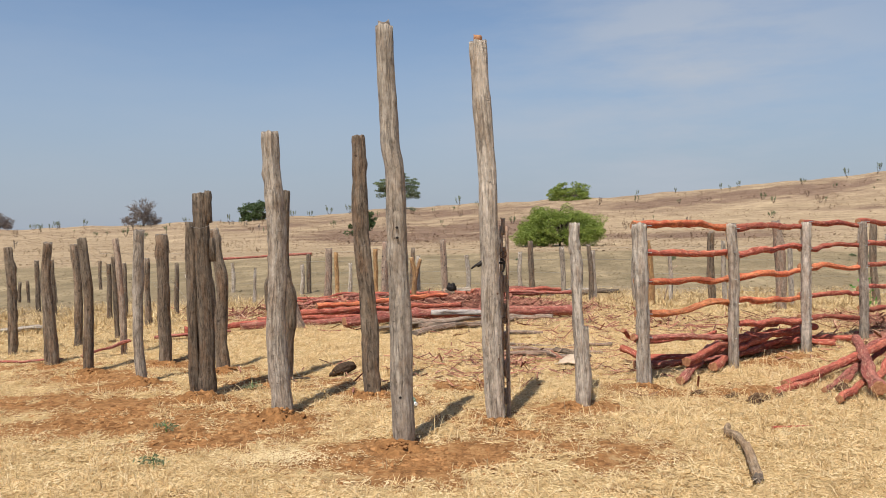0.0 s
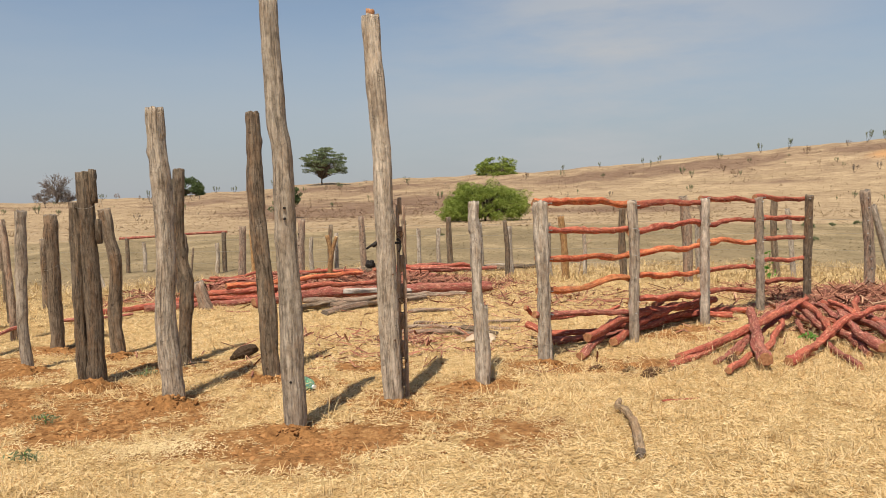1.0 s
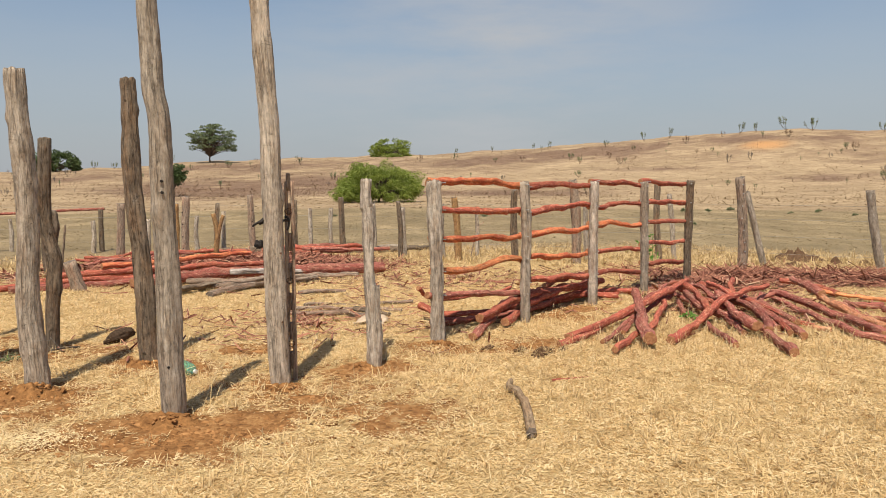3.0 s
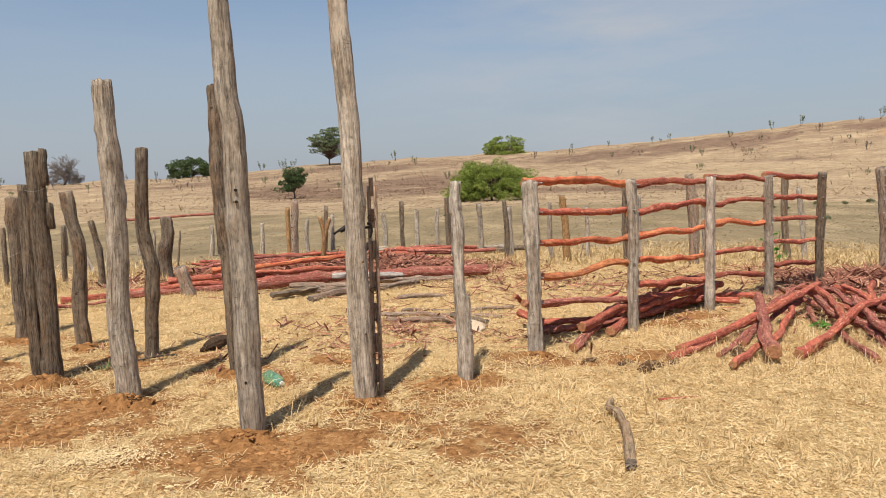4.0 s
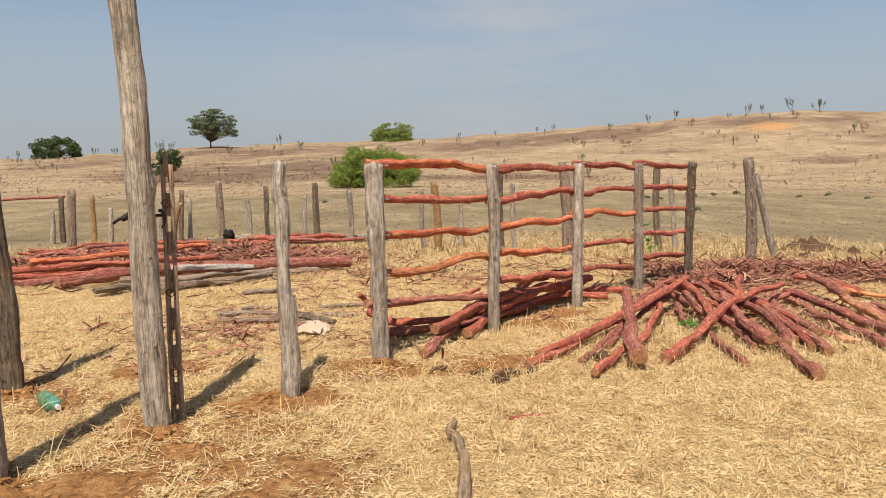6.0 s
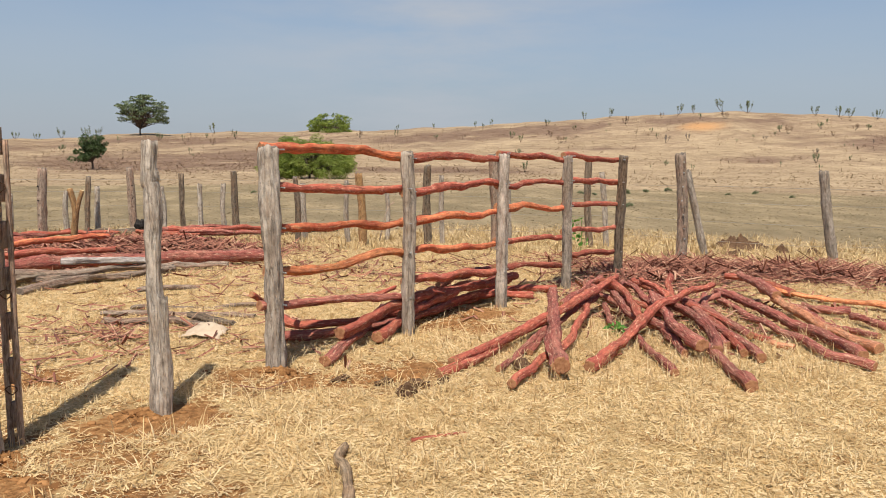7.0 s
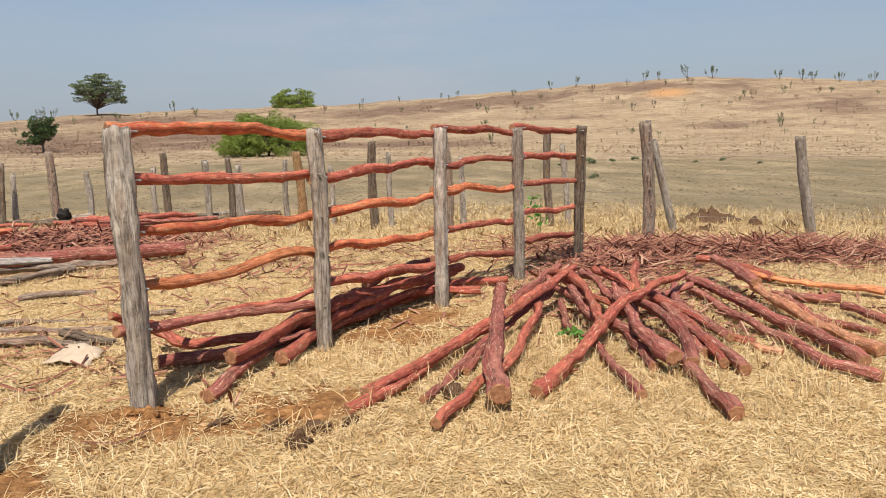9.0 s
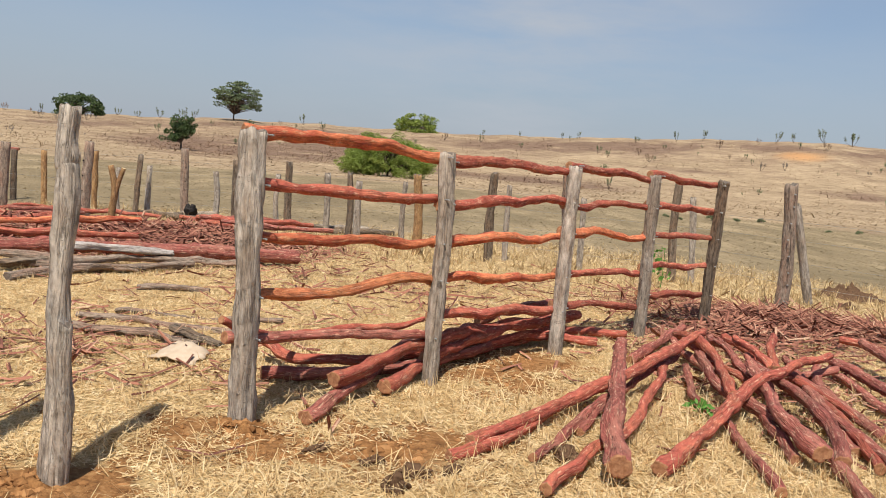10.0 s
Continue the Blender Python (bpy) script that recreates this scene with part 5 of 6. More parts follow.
for bx, by, rx, ry, bh in [(*row, 0) for row in BARE] + HEAPS:
    for _ in range(110 if bh else int(700 * rx * ry) + 60):
        a, q = cg.uniform(0, 6.283), abs(cg.gauss(0, 0.5))
        x, y, r = bx + rx * q * math.cos(a), by + ry * q * math.sin(a), 0.004 + 0.024 * cg.random() ** 3
        z, o, spin = floor_at(x, y) - r * 0.15 + bh * max(0, 1 - q * q) ** 1.6, len(cv), cg.uniform(0, 6.283)
        ex, ey, ez = r * cg.uniform(0.7, 1.8), r * cg.uniform(0.6, 1.2), r * cg.uniform(0.45, 0.9)
        for v in ball_v:
            k = cg.uniform(0.7, 1.25)
            px, py = v.x * ex * k, v.y * ey * k
            cv.append((x + px * math.cos(spin) - py * math.sin(spin), y + px * math.sin(spin) + py * math.cos(spin), z + v.z * ez * k))
        cf += [tuple(i + o for i in f) for f in ball_f]
clods = mesh_object("soil_crumbs", cv, cf, [CRUMB], smooth=False)
tagged(clods, "crumbs and small clods of red soil", "soil", kind="stuff")


# ---- small things on the ground ----
def lump(name, place, size, seed, mat, label, category, turn=0.0, jag=0.25):
    bm = bmesh.new()
    bmesh.ops.create_icosphere(bm, subdivisions=4, radius=1)
    off = Vector((seed, seed * 2, seed * 3))
    for v in bm.verts:
        k = 1 + jag * noise.noise(off + v.co * 1.3) + jag * 0.55 * noise.noise(off + v.co * 3.6) + 0.08 * noise.noise(off + v.co * 9)
        v.co = Vector((v.co.x * size[0] * k, v.co.y * size[1] * k, v.co.z * size[2] * k))
    me = bpy.data.meshes.new(name)
    bm.to_mesh(me)
    bm.free()
    me.materials.append(mat)
    for p in me.polygons:
        p.use_smooth = True
    ob = new(name, me)
    ob.matrix_world = pose(*place, 0, -14, turn)
    return tagged(ob, label, category)


lump("wood_lump", (-1.66, 7.72, floor_at(-1.66, 7.72) + 0.07), (0.14, 0.06, 0.06), 4, STONE, "dark charred lump of wood on straw", "wood", 35)
log([(-1.95, 7.5, 0.02), (-2.1, 7.42, 0.02), (-2.3, 7.35, 0.02)], 0.02, 550, DARK_WOOD, "short dark stick on straw", GG, cut=CUT_GREY)
for k, (cx, cy, sx, sy, sz, ct) in enumerate([(2.11, 6.64, 0.042, 0.06, 0.055, 60), (2.19, 6.83, 0.075, 0.03, 0.032, -10), (2.37, 6.86, 0.06, 0.022, 0.028, 40), (2.97, 7.12, 0.06, 0.06, 0.045, 15), (2.0, 6.95, 0.05, 0.03, 0.025, 20), (1.72, 7.05, 0.07, 0.025, 0.02, 30)]):
    tagged(lump("wood_chunk", (cx, cy, floor_at(cx, cy) + sz * 0.6), (sx, sy, sz), 20 + k * 3, CLOD, "dark rotten chunk of wood on bare soil", "wood", ct, 0.7), "dark rotten chunk of wood on bare soil", "wood", "dark rotten chunks by the fence")
stick_pts = [(1.7, 5.8, 0.03), (1.66, 5.66, 0.035), (1.69, 5.5, 0.05), (1.69, 5.2, 0.05), (1.65, 4.9, 0.045), (1.62, 4.7, 0.04)]
log(stick_pts, 0.024, 551, STICK_WOOD, "bent brown stick with a hooked end on straw", "", name="stick", cut=CUT_GREY, taper=1.35, step=0.03, bow=0.01)

lump("black_rag", (-1.85, 18.6, floor_at(-1.85, 18.6) + 0.15), (0.1, 0.06, 0.13), 9, BLACK_IRON, "small black rag bundle by a pale post", "rag", 20, 0.9)

# green plastic bottle
bottle = empty("plastic_bottle", (-0.77, 6.48, floor_at(-0.77, 6.48) + 0.052), "green crumpled plastic drink bottle lying on straw", "bottle")
bottle.rotation_euler = (0, radians(92), radians(-50))
prof = [(0.0, 0.03), (0.006, 0.044), (0.03, 0.05), (0.06, 0.046), (0.1, 0.05), (0.13, 0.044), (0.16, 0.05), (0.19, 0.044), (0.215, 0.03), (0.235, 0.015), (0.25, 0.014)]
bv, bf2 = [], []
for i, (h, r) in enumerate(prof):
    for k in range(20):
        a = 2 * math.pi * k / 20
        q = 1 + 0.16 * noise.noise(Vector((math.cos(a) * 2, math.sin(a) * 2, h * 25)))
        bv.append((r * q * math.cos(a), r * q * math.sin(a), h - 0.12))
for i in range(len(prof) - 1):
    for k in range(20):
        bf2.append((i * 20 + k, i * 20 + (k + 1) % 20, (i + 1) * 20 + (k + 1) % 20, (i + 1) * 20 + k))
bf2.append(tuple(range(19, -1, -1)))
mesh_object("body", bv, bf2, [BOTTLE], bottle)
tube("cap", [(0, 0, 0.128), (0, 0, 0.148)], 0.016, 0.016, 1, [WHITE_CAP, WHITE_CAP], bottle, "white cap", seg=14, step=0.01, rough=0, flute=0)

# pale curved plate of bark
pv, pf = [], []
for layer in (0, 1):
    for i in range(13):
        for k in range(9):
            u, v = i / 12 - 0.5, k / 8 - 0.5
            edge = 1 + 0.25 * noise.noise(Vector((u * 4, v * 4, 2)))
            pv.append((u * 0.4 * edge, v * 0.26 * edge, 0.11 * (1 - 3.2 * u * u) * (0.75 + 0.5 * v) - layer * 0.014 + 0.02 * noise.noise(Vector((u * 6, v * 6, 0)))))
for i in range(12):
    for k in range(8):
        a = i * 9 + k
        pf.append((a, a + 9, a + 10, a + 1))
        pf.append((117 + a, 118 + a, 127 + a, 126 + a))
for i in range(12):
    for a, s in ((i * 9, 1), (i * 9 + 8, -1)):
        q = (a, a + 117, a + 126, a + 9)
        pf.append(q if s > 0 else q[::-1])
for k in range(8):
    for a, s in ((k, -1), (108 + k, 1)):
        q = (a, a + 117, a + 118, a + 1)
        pf.append(q if s > 0 else q[::-1])
plate = mesh_object("bark_plate", pv, pf, [BARK_PLATE])
plate.location = (0.7, 8.45, floor_at(0.7, 8.45) + 0.015)
plate.scale = (0.8, 0.8, 0.62)
plate.rotation_euler = (radians(8), 0, radians(-20))
tagged(plate, "pale curved plate of bark lying on straw", "bark")


# ---- plants ----
def leaf_cloud(name, clumps, leaf, aspect, seed, mat, parent, droop=0.0):
    """Leaves round clump centres: rows of (x, y, z, rx, rz, count)."""
    g = np.random.default_rng(seed)
    out = []
    for x, y, z, rx, rz, cnt in clumps:
        d = g.normal(0, 1, (cnt, 3))
        d /= np.linalg.norm(d, axis=1)[:, None]
        rad = g.uniform(0.35, 1.05, cnt) ** 0.6
        c = np.array([x, y, z]) + d * rad[:, None] * np.array([rx, rx, rz])
        a = g.normal(0, 1, (cnt, 3)) * np.array([1, 1, 0.6]) + d * 0.8
        a[:, 2] -= droop
        a /= np.linalg.norm(a, axis=1)[:, None]
        b_ = np.cross(a, g.normal(0, 1, (cnt, 3)))
        b_ /= np.linalg.norm(b_, axis=1)[:, None]
        ln = leaf * g.uniform(0.6, 1.4, cnt)[:, None]
        a, b_ = a * ln, b_ * ln * aspect
        out.append(np.stack([c - a * 0.5, c + b_ * 0.5, c + a * 0.5, c - b_ * 0.5], 1))
    return quads(name, np.concatenate(out), [mat], parent)


def plant(name, az, r, size, trunk_h, trunk_r, clumps, leaf, aspect, seed, mat, label, category, group="", droop=0.0, limbs=True, bark=TRUNK):
    """A tree or bush; clumps are in units of size (x, y, z, rx, rz, count)."""
    x, y = EYE_X + r * math.sin(radians(az)), EYE_Y + r * math.cos(radians(az))
    e = empty(name, (x, y, floor_at(x, y)), label, category, group)
    rnd = random.Random(seed)
    cl = [(a * size, b_ * size, c * size, d * size, f * size, cnt) for a, b_, c, d, f, cnt in clumps]
    chunks = [tube_data([(0, 0, -0.1), (0.05 * size * rnd.uniform(-1, 1), 0, trunk_h * size * 0.5), (0, 0, trunk_h * size)], trunk_r * size, trunk_r * size * 0.7, seed, seg=10, step=0.12 * size)]
    if limbs:
        for cx, cy, cz, *_ in cl:
            mid = (cx * 0.45, cy * 0.45, trunk_h * size + (cz - trunk_h * size) * 0.6)
            chunks.append(tube_data([(0, 0, trunk_h * size * 0.85), mid, (cx, cy, cz)], trunk_r * size * 0.45, trunk_r * size * 0.1, seed + 1, seg=6, step=0.15 * size))
    v, f, s, g = joined(chunks)
    mesh_object("trunk", v, f, [bark, bark], e, "", s, True, g)
    leaf_cloud("crown", cl, leaf * size, aspect, seed, mat, e, droop)
    return e


def dome(count, rx, z0, z1, cr, cz, per, seed, flat=1.0):
    """Clumps scattered over a dome."""
    rnd = random.Random(seed)
    out = []
    for i in range(count):
        a, q = rnd.uniform(0, 2 * math.pi), math.sqrt(rnd.uniform(0.02, 1))
        h = z0 + (z1 - z0) * (1 - q ** 3) * rnd.uniform(0.3, 1.0) ** 0.5 + (z1 - z0) * 0.04
        k = rnd.uniform(0.7, 1.25)
        out.append((rx * q * math.cos(a), rx * q * math.sin(a) * flat, h, cr * k, cz * k, per))
    return out


def shell(count, rx, zc, rz, cr, cz, per, seed, low=-0.5, full=0.75, lobes=0.12, deep=0.9):
    """Clumps over a rounded crown with an uneven outline; low: how far down its sides they reach."""
    rnd = random.Random(seed)
    off = Vector((seed * 1.7, seed * 0.6, 0))
    out = []
    while len(out) < count:
        d = Vector((rnd.gauss(0, 1), rnd.gauss(0, 1), rnd.gauss(0, 1))).normalized()
        if d.z < low:
            continue
        q = rnd.uniform(full, 1.0) * (1 + lobes * 2.4 * noise.noise(off + d * 1.9))
        flat = math.hypot(d.x, d.y)
        wide = flat ** 0.75 / max(flat, 1e-3)
        k = rnd.uniform(0.7, 1.25)
        out.append((rx * d.x * wide * q, rx * d.y * wide * q * deep, zc + rz * d.z * q, cr * k, cz * k, per))
    return out


tr = random.Random(21)
tree_clumps = []
for i in range(125):
    a, q = tr.uniform(0, 6.283), math.sqrt(tr.uniform(0.0, 1))
    top = 5.35 - 1.75 * q ** 2.3
    low = 1.55 + 0.5 * (1 - q)
    z = top - (top - low) * tr.random() ** 1.35
    tree_clumps.append((3.35 * q * math.cos(a) + 0.25, 3.0 * q * math.sin(a), z, 0.58, 0.17, 60))
plant("acacia_tree", -11.3, 205, 1.83, 0.95, 0.12, tree_clumps, 0.25, 0.5, 31, LEAF_GREEN, "umbrella-crowned acacia tree alone on the ridge", "tree")


def bare_tree(az, r, h, spread, seed, under, label):
    """A leafless tree: limbs that fork and spread like a fan, over a thicket at its foot."""
    rnd = random.Random(seed)
    x, y = EYE_X + r * math.sin(radians(az)), EYE_Y + r * math.cos(radians(az))
    e = empty("bare_tree", (x, y, floor_at(x, y)), label, "tree")
    chunks = []

    def grow(base, d, length, rad, level):
        tip = base + d * length
        mid = base + d * length * 0.5 + Vector((rnd.uniform(-1, 1), rnd.uniform(-1, 1), 0)) * length * 0.08
        chunks.append(tube_data([base, mid, tip], rad, rad * 0.6, rnd.randrange(9999), seg=4, step=length * 0.3, rough=0, flute=0))
        if level:
            for _ in range(4 if level > 1 else 5):
                nd = (d + Vector((rnd.uniform(-1, 1), rnd.uniform(-1, 1), rnd.uniform(-0.35, 0.6))) * spread).normalized()
                grow(base.lerp(tip, rnd.uniform(0.55, 1.0)), nd, length * rnd.uniform(0.55, 0.8), rad * 0.55, level - 1)

    for k in range(5):
        grow(Vector((rnd.uniform(-0.3, 0.3), rnd.uniform(-0.3, 0.3), -0.1)), Vector((rnd.uniform(-0.75, 0.75), rnd.uniform(-0.5, 0.5), 1)).normalized(), h * 0.42, 0.17, 3)
    v, f, sl, g = joined(chunks)
    mesh_object("limbs", v, f, [LEAF_DRY, LEAF_DRY], e, "", sl, True, g)
    if under:
        leaf_cloud("thicket", shell(60, h * 0.56, h * 0.1, h * 0.3, 0.75, 0.55, 130, seed, -0.2), 0.5, 0.12, seed, LEAF_DRY, e)


bare_tree(-29.25, 200, 8.0, 0.75, 33, True, "leafless grey tree over a brown thicket on the ridge")
plant("bare_bush", -38.5, 200, 1.83, 0.5, 0.06, shell(60, 2.3, 0.5, 1.35, 0.5, 0.36, 150, 4, -0.2), 0.3, 0.12, 34, LEAF_DRY, "leafless grey-brown bush on the ridge", "bush", bark=LEAF_DRY)
plant("green_bush", -21.24, 206, 1.9, 0.5, 0.1, shell(64, 2.75, 0.75, 1.75, 0.62, 0.4, 110, 5, -0.35), 0.24, 0.6, 35, LEAF_DARK, "dark green rounded bush on the ridge", "bush")
plant("small_tree", -14.1, 80, 1.16, 0.65, 0.09, shell(80, 1.2, 1.6, 1.2, 0.3, 0.24, 80, 6, -0.8, 0.45, 0.2), 0.15, 0.6, 37, LEAF_DARK, "small dark green tree with a short trunk", "tree")
bush_clumps = shell(190, 3.1, 0.7, 2.25, 0.5, 0.34, 190, 8, -0.25, 0.7, 0.1) + [(x - 2.2, y - 1.2, z, a, c, n_) for x, y, z, a, c, n_ in shell(40, 1.5, 0.3, 1.1, 0.42, 0.3, 150, 13, -0.1, 0.6)]
plant("feathery_bush", 0.6, 58, 1.03, 0.4, 0.09, bush_clumps, 0.26, 0.13, 39, LEAF_BRIGHT, "large bright green feathery thorn bush", "bush", droop=0.6)
plant("green_bush", 1.68, 203, 1.83, 0.4, 0.1, shell(90, 3.3, 0.2, 2.2, 0.6, 0.3, 110, 9, -0.15, 0.6), 0.26, 0.35, 41, LEAF_BRIGHT, "green domed bush on the ridge", "bush", droop=0.2)


def upright(seed, stems, spread, leaves, mat, label, name, category, group, az, r, size):
    """A sparse plant of a few bare upright stems with leaves along their upper half."""
    rnd = random.Random(seed)
    x, y = EYE_X + r * math.sin(radians(az)), EYE_Y + r * math.cos(radians(az))
    e = empty(name, (x, y, floor_at(x, y)), label, category, group)
    chunks, cl = [], []
    for k in range(stems):
        tip = Vector((rnd.uniform(-spread, spread), rnd.uniform(-spread, spread), rnd.uniform(0.6, 1.0))) * size
        mid = Vector((tip.x * 0.75, tip.y * 0.75, tip.z * 0.45))
        chunks.append(tube_data([(0, 0, -0.05), mid, tip], 0.014 * size, 0.006 * size, seed + k, seg=5, step=0.2 * size, rough=0, flute=0))
        for f in (0.3, 0.55, 0.8, 1.0):
            c = mid.lerp(tip, f)
            cl.append((c.x, c.y, c.z, 0.085 * size, 0.11 * size, leaves))
    v, f, sl, g = joined(chunks)
    mesh_object("stem", v, f, [TRUNK, TRUNK], e, "", sl, True, g)
    leaf_cloud("foliage", cl, 0.13 * size, 0.3, seed, mat, e, -0.5)
    return e


GR = "saplings along the ridge"
SAPS = [(20.3, 1.3), (22.0, 1.4), (26.7, 1.6), (27.8, 1.3), (29.7, 1.9), (31.3, 1.8), (35.5, 1.3), (36.9, 1.5), (37.5, 1.3), (39.1, 1.3), (41.0, 1.4), (43.0, 1.3), (-16.2, 1.4), (-14.7, 1.6), (-14.0, 1.3),
        (-6.4, 1.6), (-23.5, 1.2), (-33.0, 1.1), (12.4, 1.0), (13.6, 1.0), (-17.6, 1.0), (-18.9, 1.1), (-26.4, 0.9), (-34.6, 1.2), (-36.0, 1.0), (6.6, 0.9), (9.3, 0.8)]
for k, (az, sz) in enumerate(SAPS):
    x, y = EYE_X + 208 * math.sin(radians(az)), EYE_Y + 208 * math.cos(radians(az))
    if k % 5 == 0:
        sap = upright(50 + k, 4 + k % 3, 0.5, 9, LEAF_SHRUB, "thin sparse sapling on the ridge against the sky", "sapling", "sapling", GR, az, 208, sz * 1.8)
        base_size = sz
    else:
        c = copy_thing(sap, pose(x, y, floor_at(x, y), 0, 0, k * 77))
        c.scale = (sz / base_size,) * 3
GS = "small shrubs dotted over the hillside"
protos = []
for k in range(5):
    az, r = [(-8, 124), (10, 112), (19, 143), (-22, 131), (25, 158)][k]
    protos.append(upright(80 + k, 3 + k, [0.3, 0.45, 0.25, 0.5, 0.35][k], 8, [LEAF_SHRUB, LEAF_DRY, LEAF_SHRUB, SCRUB, LEAF_SHRUB][k], "small sparse upright shrub on the dry hillside", "hill_shrub", "shrub", GS, az, r, 1.0))
hr = random.Random(77)
for k in range(150):
    az, r = hr.uniform(-38, 44), 78 + 126 * hr.random() ** 0.65
    x, y = EYE_X + r * math.sin(radians(az)), EYE_Y + r * math.cos(radians(az))
    c = copy_thing(protos[hr.randrange(5)], pose(x, y, floor_at(x, y), 0, 0, hr.uniform(0, 360)))
    z = (0.3 + 1.1 * hr.random() ** 1.7) * (0.6 + r / 250)
    c.scale = (z, z, z)
GV = "low green bushes on the flat"
low = None
for k, (az, r, s) in enumerate([(23.5, 38, 0.7), (25.0, 40, 0.7), (26.5, 42, 0.8), (30.5, 39, 0.5), (32.2, 41, 0.7), (8.5, 34, 0.8), (9.6, 36, 0.5), (20.5, 37, 0.6), (21.5, 36, 0.5), (34.5, 38, 0.5), (-3.0, 35, 0.5), (24.0, 28, 0.7)]):
    x, y = EYE_X + r * math.sin(radians(az)), EYE_Y + r * math.cos(radians(az))
    if low is None:
        low = plant("low_bush", az, r, s * 0.62, 0.2, 0.04, dome(14, 0.6, 0.1, 0.6, 0.25, 0.18, 90, 12), 0.1, 0.5, 91, LEAF_SHRUB, "low dark green bush on the grey-green flat", "bush", GV)
    else:
        c = copy_thing(low, pose(x, y, floor_at(x, y), 0, 0, k * 50))
        c.scale = (s / 0.7 * 0.62, s / 0.7 * 0.62, s / 0.7 * 0.55)


def sprig(x, y, h, count, seed, label, group="green sprigs in the straw", leaf=0.06, z=0.0, mat=LEAF_FRESH, flat=1.0):
    g = np.random.default_rng(seed)
    e = empty("green_sprig", (x, y, floor_at(x, y) + z), label, "plant", group)
    cl = [(g.uniform(-0.3, 0.3) * h * flat, g.uniform(-0.3, 0.3) * h * flat, h * g.uniform(0.4, 1.0), 0.25 * h * flat, 0.25 * h, count) for _ in range(4 if flat == 1 else 14)]
    leaf_cloud("leaves", cl, leaf, 0.3 if flat > 1 else 0.55, seed, mat, e)
    tube("stem", [(0, 0, -0.02), (0.01, 0, h * 0.5), (0, 0, h)], 0.006, 0.004, seed, [LEAF_FRESH, LEAF_FRESH], e, seg=6, step=0.05)


sprig(3.97, 7.87, 0.14, 5, 1, "small green leafy sprig beside the logs")
sprig(5.75, 13.6, 0.55, 12, 2, "thin green weed beyond the fence", leaf=0.08)
sprig(-2.15, 4.75, 0.06, 8, 3, "low green weed in the straw", leaf=0.03, mat=LEAF_SHRUB, flat=4)
sprig(-2.45, 5.5, 0.06, 8, 4, "low green weed in the straw", leaf=0.03, mat=LEAF_SHRUB, flat=4)
sprig(-2.4, 7.1, 0.06, 10, 5, "low green weed in the straw", leaf=0.03, mat=LEAF_SHRUB, flat=4)


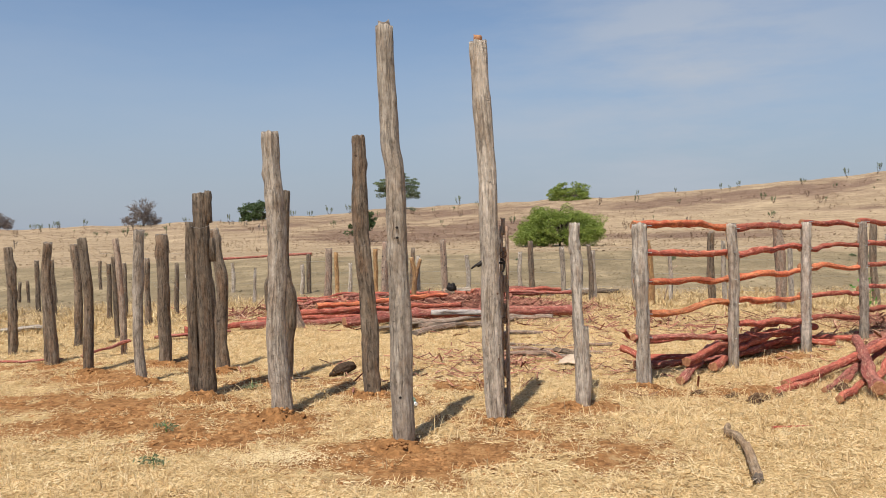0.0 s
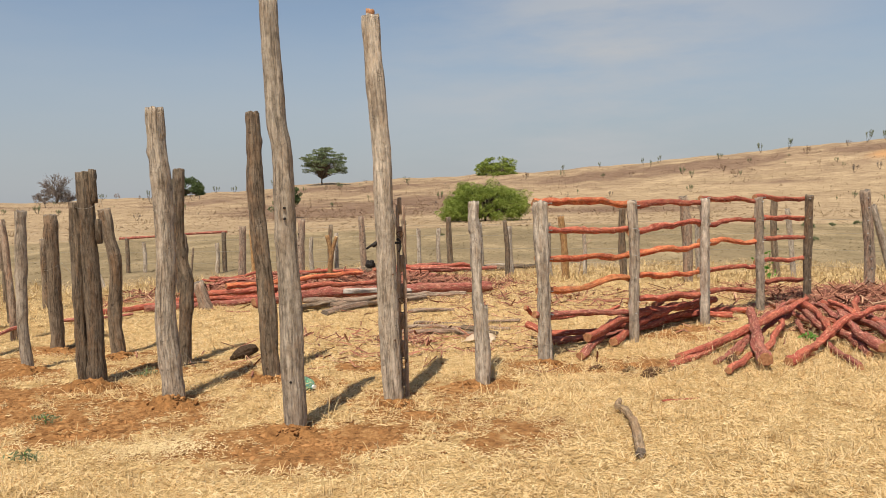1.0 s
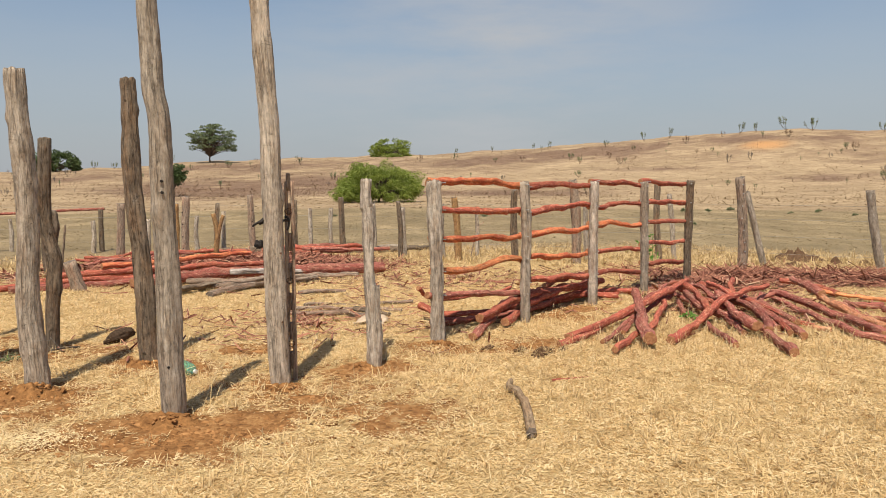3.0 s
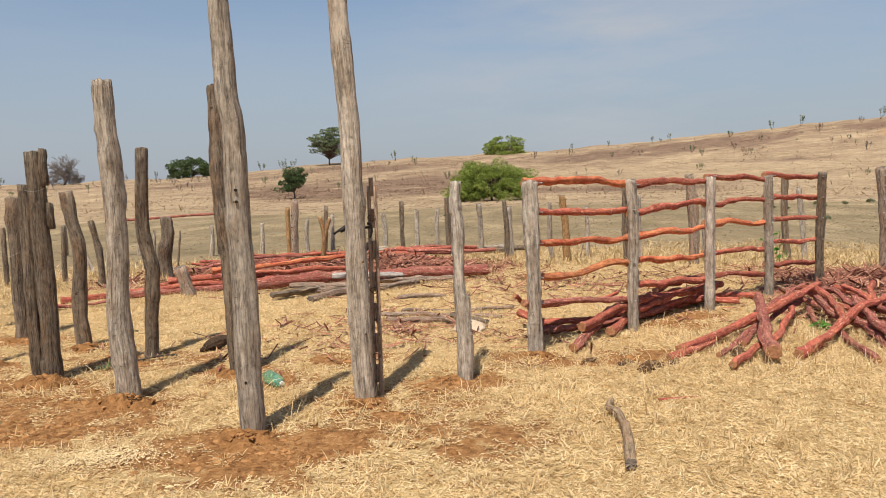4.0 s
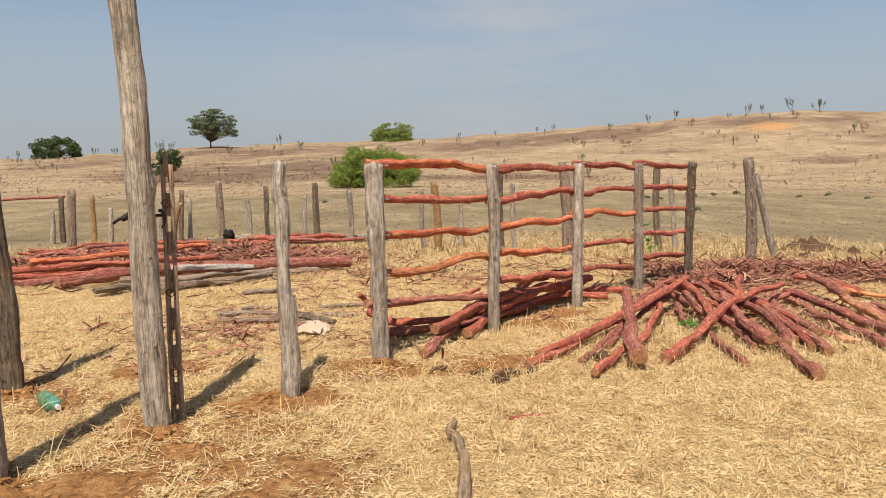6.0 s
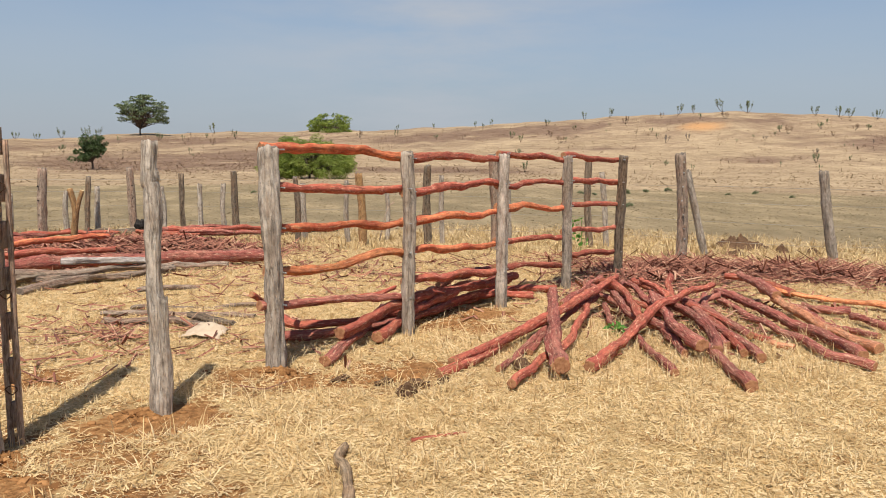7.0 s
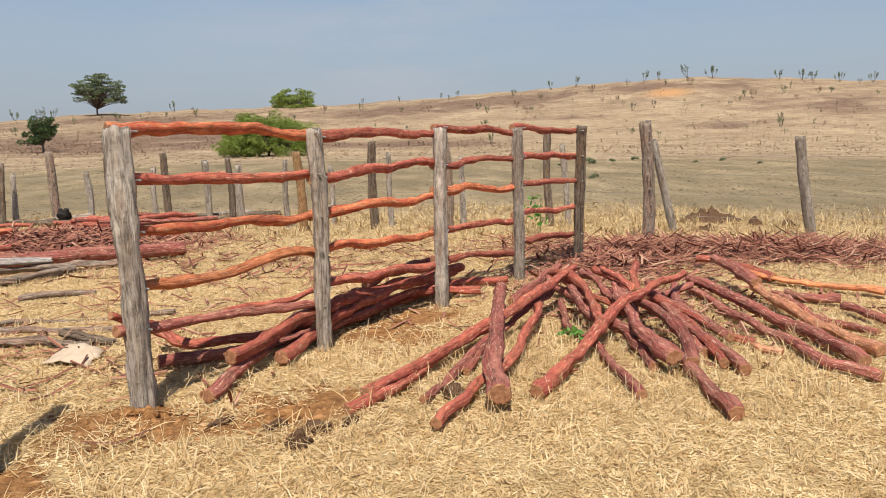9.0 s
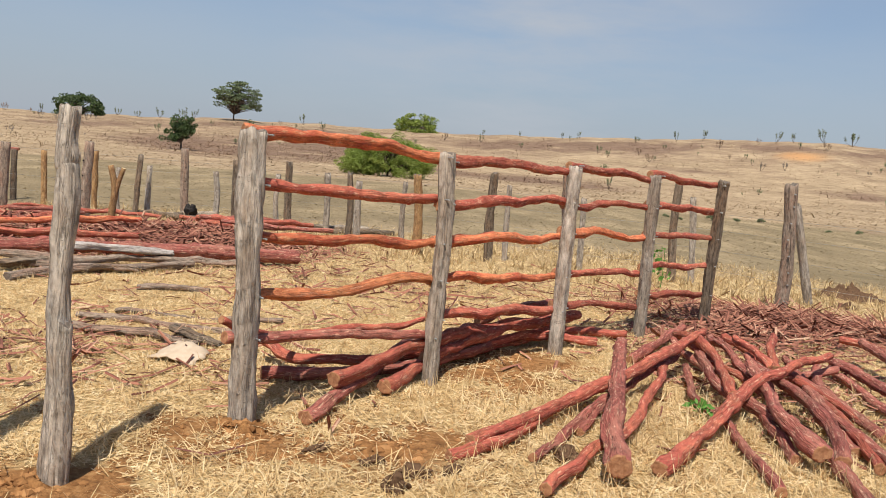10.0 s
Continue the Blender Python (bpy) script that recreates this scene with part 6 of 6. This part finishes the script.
# ---- straw and grass ----
def blades(name, mat, label, count, near, far_, length, width, lean, seed, power=1.0, keep=None, curl=0.35, bend=True, wide=62, tuft=0, around=False):
    """Loose blades over the part of the ground that lies before the walk."""
    g = np.random.default_rng(seed)
    r = near + (far_ - near) * g.random(count) ** power
    az = np.radians(g.uniform(-wide, wide, count))
    x, y = EYE_X + r * np.sin(az), EYE_Y + r * np.cos(az)
    if tuft:
        wide_tuft = 0.022 if far_ < 30 else 0.35
        x, y = np.repeat(x, tuft) + g.normal(0, wide_tuft, count * tuft), np.repeat(y, tuft) + g.normal(0, wide_tuft, count * tuft)
        r, count = np.repeat(r, tuft), count * tuft
    clump = 0.8 * patchy(x * 1.3, y * 1.3) + 0.7 * patchy(x * 4.1 + 3, y * 4.1)
    ok = g.random(count) > bareness(x, y) * 1.08
    ok &= g.random(count) < 0.82 + 0.16 * clump
    if not around:
        ok &= (np.degrees(np.arctan2(x - 0.4, y + 0.4)) > -43 - 8 * g.random(count)) & (np.degrees(np.arctan2(x - 2.1, y - 2.4)) < 50 + 8 * g.random(count))
    if keep is not None:
        ok &= keep(x, y, r, g.random(count))
    x, y, clump = x[ok], y[ok], clump[ok]
    cnt = len(x)
    ang = g.uniform(0, 2 * np.pi, cnt)
    tilt = np.abs(g.normal(lean[0], lean[1], cnt)) + 0.05
    ln, wd = length * g.uniform(0.35, 1.5, cnt), width * g.uniform(0.5, 1.6, cnt)
    d = np.stack([np.cos(ang) * np.cos(tilt), np.sin(ang) * np.cos(tilt), np.sin(tilt)], 1)
    twist = g.normal(0, 0.6, cnt)
    sd = np.stack([-np.sin(ang) * np.cos(twist), np.cos(ang) * np.cos(twist), np.sin(twist)], 1)
    base = np.stack([x, y, height(x, y) + g.uniform(0.0, 0.008, cnt) + 0.01 * np.clip(clump, 0, 1)], 1)
    mid = base + d * (ln * 0.55)[:, None]
    d2 = d.copy()
    d2[:, 2] -= curl * g.random(cnt)
    tip = mid + d2 * (ln * 0.45)[:, None]
    w = sd * (wd * 0.5)[:, None]
    rows = [base - w, base + w, mid + w, mid - w, tip + w * 0.25, tip - w * 0.25] if bend else [base - w, base + w, tip + w * 0.5, tip - w * 0.5]
    pattern = [0, 1, 2, 3, 3, 2, 4, 5] if bend else [0, 1, 2, 3]
    vv = np.stack(rows, 1).reshape(-1, 3)
    vv[:, 2] = np.maximum(vv[:, 2], height(vv[:, 0], vv[:, 1]) + 0.003)
    fc = ((np.arange(cnt) * len(rows))[:, None] + np.array(pattern)).reshape(-1).astype(np.int32)
    me = bpy.data.meshes.new(name)
    me.vertices.add(len(vv))
    me.vertices.foreach_set("co", vv.astype(np.float32).ravel())
    me.loops.add(len(fc))
    me.loops.foreach_set("vertex_index", fc)
    me.polygons.add(len(fc) // 4)
    me.polygons.foreach_set("loop_start", np.arange(0, len(fc), 4, dtype=np.int32))
    me.materials.append(mat)
    if mat is HILL_GRASS:
        at = me.attributes.new("brown", "FLOAT", "POINT")
        at.data.foreach_set("value", np.repeat(brownness(x, y), len(rows)).astype(np.float32))
    me.update(calc_edges=True)
    return tagged(new(name, me), label, "grass", kind="stuff")


FEET_GRASS = [(0.75, 6.35, 0.5, 0.45), (1.35, 6.95, 0.6, 0.5), (1.95, 6.75, 0.7, 0.45), (0.25, 5.6, 0.5, 0.35), (2.9, 7.6, 0.9, 0.6), (1.1, 6.0, 0.6, 0.45), (-0.9, 6.3, 0.6, 0.4), (-2.2, 6.5, 0.6, 0.4)]


def by_feet(x, y, r, u):
    """Longer grass left standing among the posts."""
    d = np.zeros_like(x)
    for fx, fy, rx, ry in FEET_GRASS:
        d = np.maximum(d, np.exp(-((x - fx) / rx) ** 2 - ((y - fy) / ry) ** 2))
    return u < d


def among_logs(x, y, r, u):
    return u < np.exp(-((x - 4.6) / 1.7) ** 2 - ((y - 7.6) / 1.1) ** 2)


def near_edge(x, y, r, u):
    """Yellow grass that thins out where the flat begins."""
    return u < smooth(20.0, 16.0, r + np.sin(x * 0.7) + 0.6 * np.sin(x * 1.9 + y))


blades("dry_straw", STRAW, "trampled dry yellow straw covering the soil", 850000, 2.2, 11, 0.026, 0.0066, (0.12, 0.16), 1, 0.75, bend=False)
blades("dry_straw", STRAW, "trampled dry yellow straw beside the track", 330000, 0.0, 16, 0.042, 0.0052, (0.17, 0.2), 11, 0.62, bend=False, wide=180, around=True)
blades("dry_grass_tufts", STRAW, "short upright tufts of dry grass", 11000, 2.5, 13, 0.06, 0.004, (0.75, 0.4), 2, 0.75, tuft=15)
blades("standing_dry_grass", STRAW, "longer dry grass left among the posts", 9000, 3.5, 8.5, 0.15, 0.0036, (0.45, 0.35), 21, 0.8, by_feet, tuft=9, curl=0.6)
blades("standing_dry_grass", STRAW, "dry grass growing up between the red logs", 9000, 4.5, 10, 0.11, 0.0042, (0.75, 0.4), 22, 0.9, among_logs, tuft=10, curl=0.6)
blades("dry_straw", FAR_GRASS, "dry yellow grass round the log piles", 210000, 10, 21, 0.07, 0.0085, (0.25, 0.28), 3, 0.9, near_edge, bend=False, wide=52)
blades("tall_dry_grass", FAR_GRASS, "dry pale grass along the edge of the flat", 2400, 12.5, 19, 0.13, 0.01, (0.9, 0.4), 4, 1.0, near_edge, wide=48, tuft=14)
blades("flat_grass", FLAT_GRASS, "grey-brown grass on the flat", 100000, 17.5, 44, 0.06, 0.016, (0.06, 0.08), 7, 0.9, bend=False, wide=48)
blades("hill_grass", HILL_GRASS, "dry pale grass on the hill", 130000, 43.5, 208, 0.14, 0.065, (0.08, 0.1), 5, 0.85, bend=False, wide=46)
blades("hill_scrub", SCRUB, "brown dry scrub in patches on the hill", 6000, 70, 206, 0.34, 0.08, (0.4, 0.3), 6, 1.0, lambda x, y, r, u: u < brownness(x, y), wide=46, tuft=8, bend=False)
blades("bank_grass", HILL_GRASS, "tufts of taller dry grass on the hillside", 900, 50, 206, 0.36, 0.07, (0.6, 0.35), 8, 0.9, wide=46, tuft=7, bend=False)
